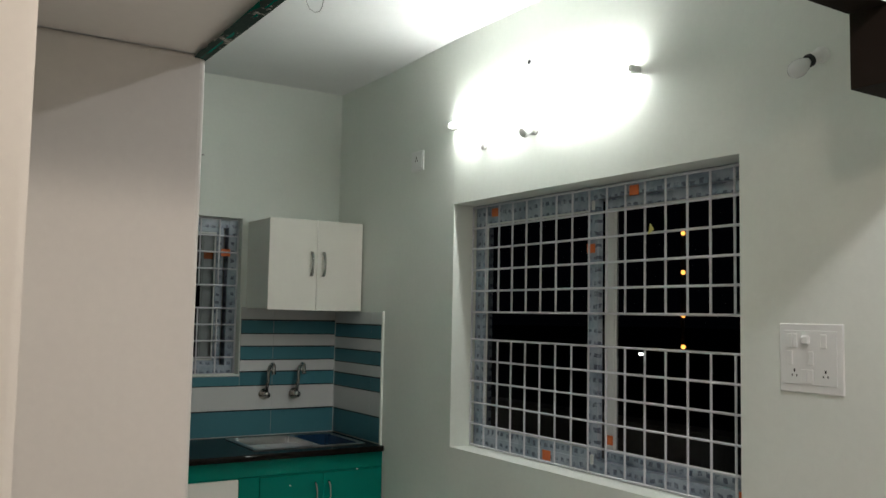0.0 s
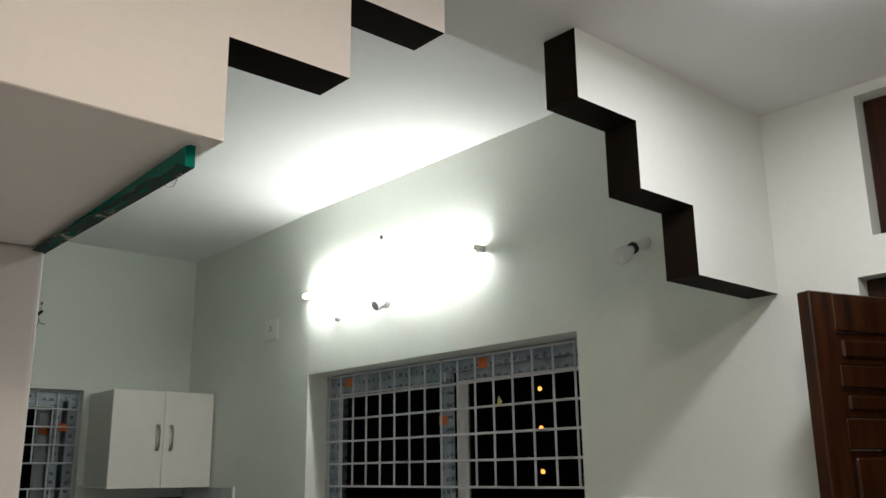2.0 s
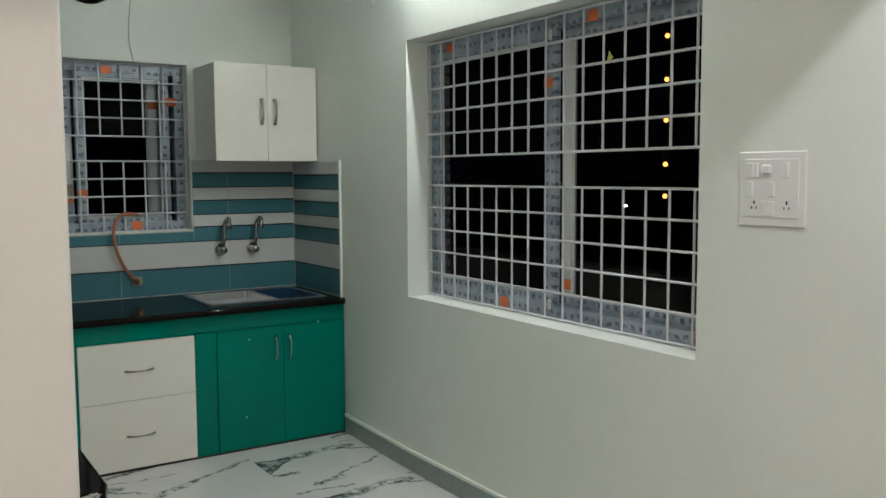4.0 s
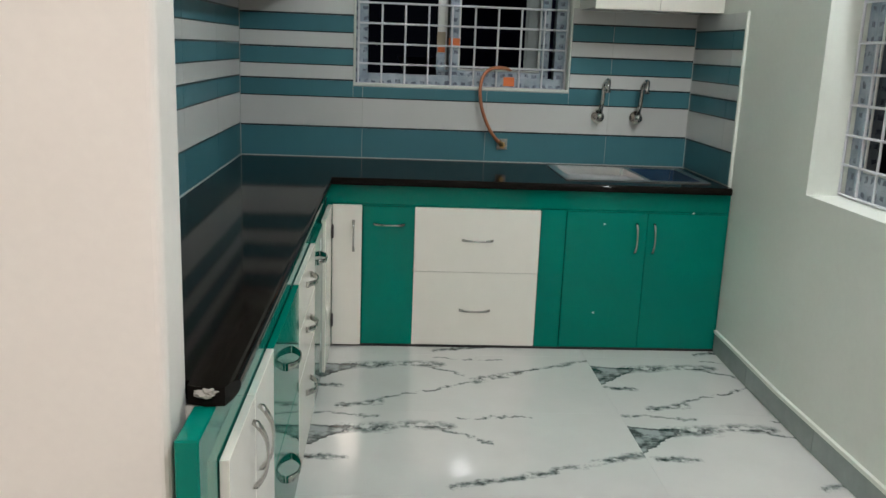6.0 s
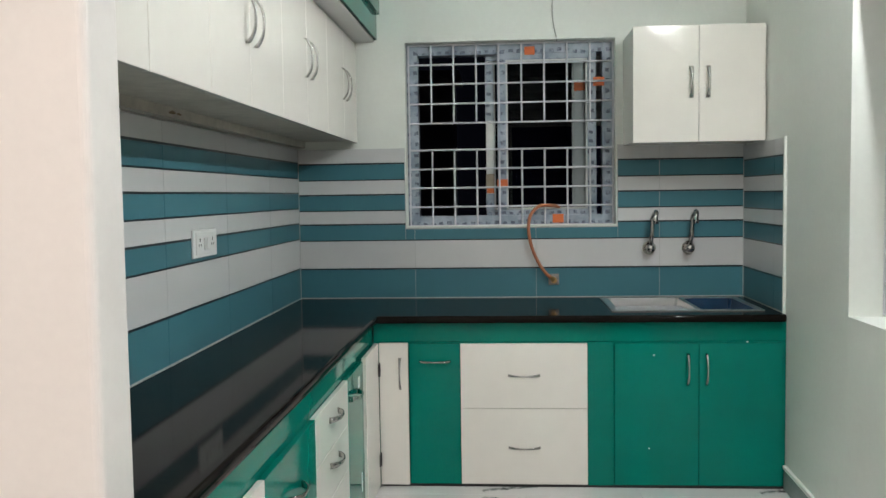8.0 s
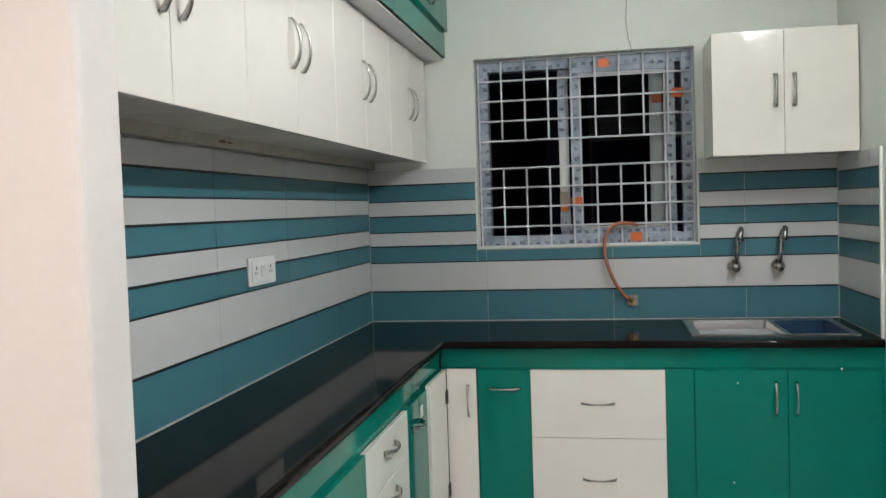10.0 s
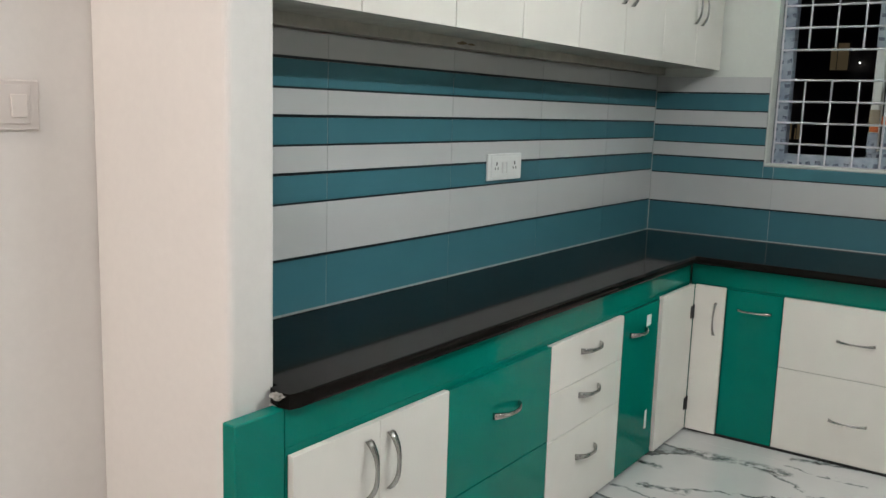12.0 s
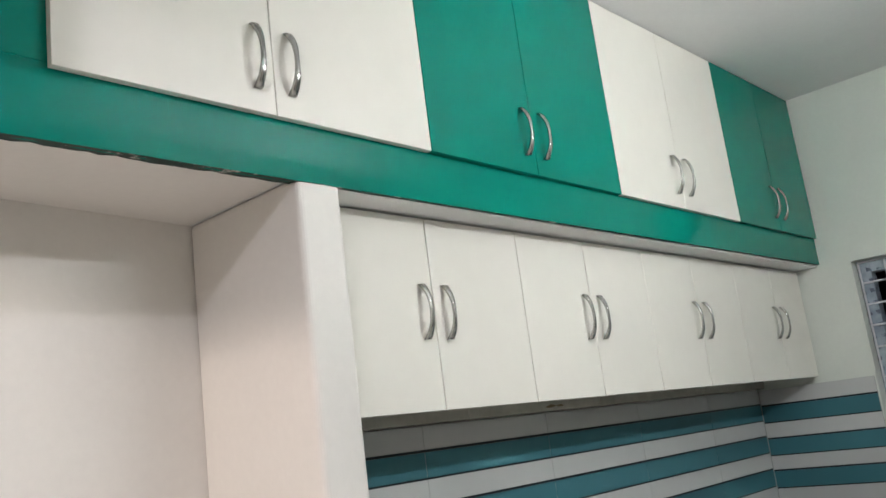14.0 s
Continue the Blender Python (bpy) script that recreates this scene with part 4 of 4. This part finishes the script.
part("collar", tube(bmesh.new(), [(XR - 0.060, 2.292, 2.467), (XR - 0.072, 2.294, 2.460)], [0.0215, 0.0215], 14), DARKP, holder, "black bulb collar")
axis_ = (Vector((XR - 0.128, 2.312, 2.418)) - Vector((XR - 0.070, 2.294, 2.461)))
prof = [(0.0, 0.013), (0.12, 0.017), (0.28, 0.024), (0.48, 0.0285), (0.68, 0.030), (0.88, 0.027), (1.04, 0.019), (1.13, 0.008), (1.15, 0.002)]
part("bulb", tube(bmesh.new(), [Vector((XR - 0.070, 2.294, 2.461)) + axis_ * s for s, r in prof], [r for s, r in prof], 18), BULB, holder, "unlit white round bulb", smooth=True)

holder = thing("bulb_holder", "empty white angled bulb holder below the tube light", "lamp", at=(XR, 3.82, 2.50))
part("rose", tube(bmesh.new(), [(XR - 0.001, 3.812, 2.512), (XR - 0.016, 3.812, 2.510), (XR - 0.026, 3.812, 2.507)], [0.034, 0.034, 0.022], 16), PLASTIC, holder)
part("socket", tube(bmesh.new(), [(XR - 0.020, 3.812, 2.508), (XR - 0.040, 3.813, 2.499), (XR - 0.066, 3.815, 2.484), (XR - 0.072, 3.815, 2.481)], [0.019, 0.021, 0.028, 0.024], 16), PLASTIC, holder)
cap = thing("cable_outlet", "small round white cable cap on the wall", "cable outlet", at=(XR, 4.224, 2.49))
part("cap", tube(bmesh.new(), [(XR - 0.001, 4.224, 2.495), (XR - 0.014, 4.224, 2.495), (XR - 0.022, 4.224, 2.495)], [0.026, 0.025, 0.015], 18), PLASTIC, cap, smooth=True)
cap = thing("cable_outlet", "small cable outlet with a dark hole in the wall", "cable outlet", at=(XR, 3.851, 2.84))
part("cap", tube(bmesh.new(), [(XR - 0.001, 3.838, 2.838), (XR - 0.010, 3.838, 2.838)], [0.022, 0.020], 14), PLASTIC, cap)
part("hole", tube(bmesh.new(), [(XR - 0.0095, 3.846, 2.842), (XR - 0.0115, 3.846, 2.842)], [0.011, 0.011], 10), DARKP, cap)

# ---- hall door ----
door = thing("door_1", "dark varnished teak panel door leaf standing open", "door", kind="structure", at=(3.245, 1.447, 0))
hinge_, free_ = Vector((3.245, 1.447, 0)), Vector((2.866, 1.570, 0))
run = (free_ - hinge_).length
along = (free_ - hinge_).normalized()
turn_z = math.atan2(along.y, along.x)


def leaf_box(name, u0, u1, d0, d1, z0, z1, mat, parent, bevel=0.004, label=""):
    bm = B(u0, u1, d0, d1, z0, z1, bevel=bevel)
    bmesh.ops.transform(bm, matrix=Matrix.Translation(hinge_) @ Matrix.Rotation(turn_z, 4, "Z"), verts=bm.verts)
    return part(name, bm, mat, parent, label)


LT = 2.155
leaf_box("stile", run - 0.085, run, -0.022, 0.022, 0.01, LT, TEAK, door)
leaf_box("stile", 0.0, 0.085, -0.022, 0.022, 0.01, LT, TEAK, door)
rails = (0.01, 0.20), (0.62, 0.70), (0.98, 1.08), (1.42, 1.50), (1.74, 1.82), (1.90, 1.96), (2.05, LT)
for a, b in rails:
    leaf_box("rail", 0.086, run - 0.086, -0.018, 0.018, a, b, TEAK, door)
for (a, b), (c, d) in zip(rails, rails[1:]):
    leaf_box("panel", 0.087, run - 0.087, -0.008, 0.008, b + 0.002, c - 0.002, TEAK, door, 0.002)
    leaf_box("panel_field", 0.110, run - 0.110, -0.015, 0.015, b + 0.02, c - 0.02, TEAK, door, 0.006)
for side in (1, -1):
    d0, d1 = sorted((0.022 * side, 0.027 * side))
    lock = leaf_box("lock_plate", run - 0.066, run - 0.044, d0, d1, 1.205, 1.338, WORN, door, 0.004, "pale lock plate")
    d0, d1 = sorted((0.027 * side, 0.050 * side))
    leaf_box("lever_neck", run - 0.061, run - 0.049, d0, d1, 1.312, 1.330, WORN, lock, 0.003)
    d0, d1 = sorted((0.044 * side, 0.058 * side))
    leaf_box("lever", run - 0.118, run - 0.047, d0, d1, 1.311, 1.331, WORN, lock, 0.005)
    leaf_box("lever_tip", run - 0.118, run - 0.102, d0, d1, 1.245, 1.3095, WORN, lock, 0.005)

fr = thing("door_frame", "dark varnished teak door frame set in the wall", "door frame", kind="structure", at=(XR + 0.1, 1.0, 0))
part("jamb", B(XR + 0.055, XR + 0.175, DY1 - 0.075, DY1, 0.0, DZ, bevel=0.004), TEAK, fr)
part("jamb", B(XR + 0.055, XR + 0.175, DY0, DY0 + 0.075, 0.0, DZ, bevel=0.004), TEAK, fr)
part("head", B(XR + 0.055, XR + 0.175, DY0 + 0.075, DY1 - 0.075, DZ - 0.075, DZ, bevel=0.004), TEAK, fr)
vent = thing("ventilator", "dark teak ventilator frame above the hall door", "window", kind="structure", at=(XR + 0.1, 1.0, VZ0))
part("jamb", B(XR + 0.060, XR + 0.150, VY1 - 0.085, VY1, VZ0, VZ1, bevel=0.004), TEAK, vent)
part("jamb", B(XR + 0.060, XR + 0.150, DY0, DY0 + 0.085, VZ0, VZ1, bevel=0.004), TEAK, vent)
part("head", B(XR + 0.060, XR + 0.150, DY0 + 0.085, VY1 - 0.085, VZ1 - 0.085, VZ1, bevel=0.004), TEAK, vent)
part("sill", B(XR + 0.060, XR + 0.150, DY0 + 0.085, VY1 - 0.085, VZ0, VZ0 + 0.085, bevel=0.004), TEAK, vent)

# unseen lobby wall, coloured near-black to stand for the unlit space behind the door
setting("wall_lobby", B(WX + 1.0, WX + 1.15, -0.6, 2.4, -0.1, 3.2), DARKP, "added near-black wall standing for the unlit space past the hall door", "wall")

# ---- far lamps in the night ----
mast = thing("lamp_mast", "tall dark mast with five small warm lamps", "street lamp", at=(12.05, 10.90, -3.0))
part("pole", tube(bmesh.new(), [(12.12, 10.97, -3.0), (12.12, 10.97, 4.0)], [0.05, 0.03], 8), DARKP, mast)
for z in (3.80, 3.09, 2.42, 1.69, 1.16):
    bm = bmesh.new()
    bmesh.ops.create_icosphere(bm, subdivisions=2, radius=0.040, matrix=Matrix.Translation((12.0, 10.85, z)))
    globe = part("globe", bm, FAR_WARM, mast, "small glowing globe")
    part("bracket", tube(bmesh.new(), [(12.0, 10.85, z - 0.03), (12.0, 10.85, z - 0.06), (12.12, 10.97, z - 0.08)], 0.010, 6), DARKP, mast)
# neighbouring wall behind the kitchen window
nb = thing("neighbour_house", "dim grey wall with ledges behind the kitchen window", "house", at=(2.8, 7.6, -3.0))
part("wall", B(1.98, 4.2, 7.60, 7.80, -3.0, 4.2), NEIGHBOUR, nb)
for z in (1.98, 2.10, 2.22, 2.36):
    part("ledge", B(1.98, 4.2, 7.52, 7.60, z, z + 0.03, bevel=0.004), NEIGHBOUR, nb)
# no real shutter: a navy panel added for the blue reflection low in the pane
part("shutter", B(2.0, 2.9, 7.58, 7.60, 0.6, 1.86, bevel=0.003), NAVY, nb, "added navy panel standing for the dark blue reflection in the lower pane")
# distant white light point; the pole is only added to hold the globe
l = thing("street_lamp", "bright white lamp far off in the dark", "lamp", at=(17.75, 17.52, 0.68))
bm = bmesh.new()
bmesh.ops.create_uvsphere(bm, u_segments=14, v_segments=8, radius=0.048, matrix=Matrix.Translation((17.75, 17.52, 0.68)) @ Matrix.Diagonal((1.3, 1.3, 0.6, 1)))
part("globe", bm, FAR_WHITE, l)
part("pole", tube(bmesh.new(), [(17.75, 17.52, -3.0), (17.75, 17.52, 0.64)], 0.04, 6), DARKP, l)

# small house beyond the open half of the kitchen window
fh = thing("far_house", "dark house at night with dim lit windows", "house", at=(-0.6, 14.6, -3.0))
part("wall", B(-3.2, 1.2, 14.1, 15.2, -3.0, 3.1), FACADE, fh)
part("roof", B(-3.3, 1.3, 14.0, 15.3, 3.1, 3.2, bevel=0.01), FACADE, fh)
for x0, x1, z0, z1 in ((-0.05, 0.19, 2.09, 2.46), (-0.52, -0.44, 1.16, 1.39), (-0.42, -0.33, 1.16, 1.39)):
    w = part("window", B(x0, x1, 14.06, 14.099, z0, z1), FACADE, fh)
    xm = x0 * 0.62 + x1 * 0.38
    part("pane", B(x0 + 0.012, xm - 0.006, 14.05, 14.058, z0 + 0.012, z1 - 0.07), DIM_LIT, w, "dim lit pane")
    part("pane", B(xm + 0.006, x1 - 0.012, 14.05, 14.058, z0 + 0.012, z1 - 0.012), DIM_LIT, w, "dim lit pane")
for x, z in ((0.33, 2.19), (-0.57, 1.67)):
    wl = thing("wall_lamp", "tiny white lamp on the dark far house", "lamp", at=(x, 14.1, z))
    part("bracket", B(x - 0.01, x + 0.01, 14.02, 14.099, z + 0.030, z + 0.045), DARKP, wl)
    bm = bmesh.new()
    bmesh.ops.create_icosphere(bm, subdivisions=2, radius=0.011, matrix=Matrix.Translation((x, 14.02, z)))
    part("globe", bm, FAR_DIM, wl)

# ---- wall tiles, band by band ----
ROWS_Z = ((0.819, 0.980, 0), (0.980, 1.137, 1), (1.137, 1.226, 0), (1.226, 1.302, 1), (1.302, 1.389, 0), (1.389, 1.470, 1), (1.470, 1.559, 0), (1.559, 1.640, 1))


def shared_tile(cache, w, h, axis, mat):
    """One mesh for all tiles of a size."""
    key = (round(w, 3), round(h, 3), axis, mat.name)
    if key not in cache:
        bm = B(-w / 2, w / 2, -0.005, 0.005, -h / 2, h / 2, bevel=0.0005) if axis == "x" else B(-0.005, 0.005, -w / 2, w / 2, -h / 2, h / 2, bevel=0.0005)
        cache[key] = mesh_of("tile", bm, mat)
    return cache[key]


cache = {}


def tile_at(parent, w, h, axis, mat, where):
    ob = new("tile", shared_tile(cache, w, h, axis, mat))
    ob.location = [K * c for c in where]
    ob.parent = parent
    ob.matrix_parent_inverse = Matrix.Translation(-parent.location)


ROWS_W = ((0.819, 0.984, 0), (0.984, 1.148, 1), (1.148, 1.235, 0), (1.235, 1.318, 1), (1.318, 1.403, 0), (1.403, 1.483, 1), (1.483, 1.568, 0), (1.568, 1.645, 1))


def tiled(label, axis, fixed, cuts, back, rows=ROWS_Z, holes=None, at=(0, 0, 0)):
    t = thing("tiled_wall", label, "wall tiles", kind="structure", at=at)
    part("bed", back, GROUT, t)
    for z0, z1, grey in rows:
        for a, b in zip(cuts, cuts[1:]):
            spans = [(a, b, z1)]
            if holes and z1 > holes[2] + 0.02:
                spans = [(lo, hi, z1) for lo, hi in ((a, min(b, holes[0])), (max(a, holes[1]), b)) if hi - lo > 0.02]
                lo, hi = max(a, holes[0]), min(b, holes[1])
                if z0 < holes[2] - 0.03 and hi - lo > 0.02:
                    spans.append((lo, hi, holes[2] - 0.002))
            for lo, hi, zt in spans:
                dz = zt - z0
                g0, g1 = (0.0005, 0.0005) if grey else (0.0030, 0.0045)
                w, h, zc = hi - lo - 0.0020, dz - g0 - g1, (z0 + g0 + zt - g1) / 2
                mat = GREY_T if grey else TEAL_T
                tile_at(t, w, h, axis, mat, ((lo + hi) / 2, fixed, zc) if axis == "x" else (fixed, (lo + hi) / 2, zc))
    ends = [(cuts[0], cuts[-1])]
    for z0, z1, grey in rows:
        if grey:
            continue
        for z, h in ((z0, 0.0062), (z1, 0.0082)):
            if z < 0.83:
                continue
            runs = ends if not holes or z < holes[2] - 0.015 else [(cuts[0], holes[0]), (holes[1], cuts[-1])]
            for lo, hi in runs:
                q = (lo, hi, fixed - 0.003, fixed + 0.0040) if axis == "x" else (fixed - 0.004, fixed + 0.004, lo, hi)
                if axis == "x":
                    q = (lo, hi, fixed - 0.0056, fixed + 0.003)
                elif fixed > 2:
                    q = (fixed - 0.0056, fixed + 0.003, lo, hi)
                else:
                    q = (fixed - 0.003, fixed + 0.0056, lo, hi)
                part("liner", B(*q, z - h / 2, z + h / 2), LINER, t, "thin black liner")
    return t


tiled("teal and grey striped wall tiles above the long worktop", "y", XL - 0.001, (2.780, 3.422, 4.082, 4.741, 5.400, YB - 0.006),
      B(XL - 0.011, XL + 0.0030, 2.780, YB - 0.006, 0.818, 1.645), rows=ROWS_W, at=(XL, 4.4, 0.82))
bm = bmesh.new()
block(bm, XL, KX0 - 0.008, YB - 0.0030, YB + 0.011, 0.818, 1.640)
block(bm, KX1 + 0.009, XF, YB - 0.0030, YB + 0.011, 0.818, 1.640)
block(bm, KX0 - 0.008, KX1 + 0.009, YB - 0.0030, YB + 0.011, 0.818, KZ0 - 0.002)
tiled("teal and grey striped wall tiles around the kitchen window", "x", YB + 0.001, (XL + 0.006, 1.447, 2.109, 2.771, XF - 0.008), bm, holes=(KX0 - 0.009, KX1 + 0.010, KZ0), at=(2.0, YB, 0.82))


def EAST_Z(z):
    return 0.819 + (z - 0.819) * 0.978     # the courses sit a little lower on this side


tiled("teal and grey striped wall tiles beside the sink", "y", XF - 0.006, (5.335, 5.47, YB - 0.006),
      B(XF - 0.0100, XF, 5.335, YB - 0.006, 0.818, 1.622),
      rows=[(EAST_Z(a), EAST_Z(b), grey) for a, b, grey in ROWS_Z], at=(XR, 5.6, 0.82))
bm = bmesh.new()
block(bm, XL + 0.004, XL + 0.0065, 2.782, YB - 0.008, 0.8165, 0.8178)
block(bm, XL + 0.006, XF - 0.012, YB - 0.0065, YB - 0.004, 0.8165, 0.8178)
block(bm, XL + 0.0040, XL + 0.0075, YB - 0.0075, YB - 0.0040, 0.8205, 1.640)
block(bm, XF - 0.0145, XF - 0.0110, YB - 0.0075, YB - 0.0040, 0.8205, 1.622)
setting("grout_line", bm, GROUT, "pale grout along the worktop and the corners", "grout")
setting("trim", B(XF - 0.014, XF - 0.0005, 5.318, 5.334, 0.79, 1.629, bevel=0.002), WALL, "white plaster edge beside the tiles", "trim")
# plastered window surround
bm = bmesh.new()
block(bm, KX0 - 0.007, KX0, YB - 0.004, YB + 0.012, KZ0 - 0.001, 1.66, bevel=0.002)
block(bm, KX1, KX1 + 0.008, YB - 0.004, YB + 0.012, KZ0 - 0.001, 1.66, bevel=0.002)
block(bm, KX0, KX1, YB - 0.006, YB + 0.085, KZ0 - 0.001, KZ0 + 0.010, bevel=0.002)
setting("window_surround", bm, WALL, "white plaster edge round the kitchen window", "trim")

# ---- floor tiles ----
floor_ob = bpy.data.objects["floor"]
TW, TD = 1.27, 0.66
tile_meshes = {}
for mat in (MARBLE_A, MARBLE_B):
    tile_meshes[mat.name] = mesh_of("floor_tile", B(0.0003, TW - 0.0003, 0.0003, TD - 0.0003, -0.010, 0.0, bevel=0.0004), mat)
for i in range(-3, 1):
    for j in range(-10, 3):
        x, y = 2.55 + TW * i, 4.52 + TD * j
        if x + TW < XW or y + TD < Y0:
            continue
        ob = new("floor_tile", tile_meshes[(MARBLE_A if j % 2 == 0 else MARBLE_B).name])
        ob.location = (K * x, K * y, 0)
        ob.parent = floor_ob

# balcony outside the large window
setting("balcony_floor", B(WX + 0.001, 4.60, 2.5, 6.0, -0.25, -0.08), FACADE, "bare balcony floor outside", "floor")
parapet = thing("balcony_parapet", "plain dim parapet wall outside the large window", "parapet", kind="structure", at=(4.5, 4.2, -0.08))
part("wall", B(4.45, 4.58, 2.5, 6.0, -0.08, 0.96), FACADE, parapet)
part("coping", B(4.42, 4.61, 2.5, 6.0, 0.961, 1.00, bevel=0.006), FACADE, parapet)
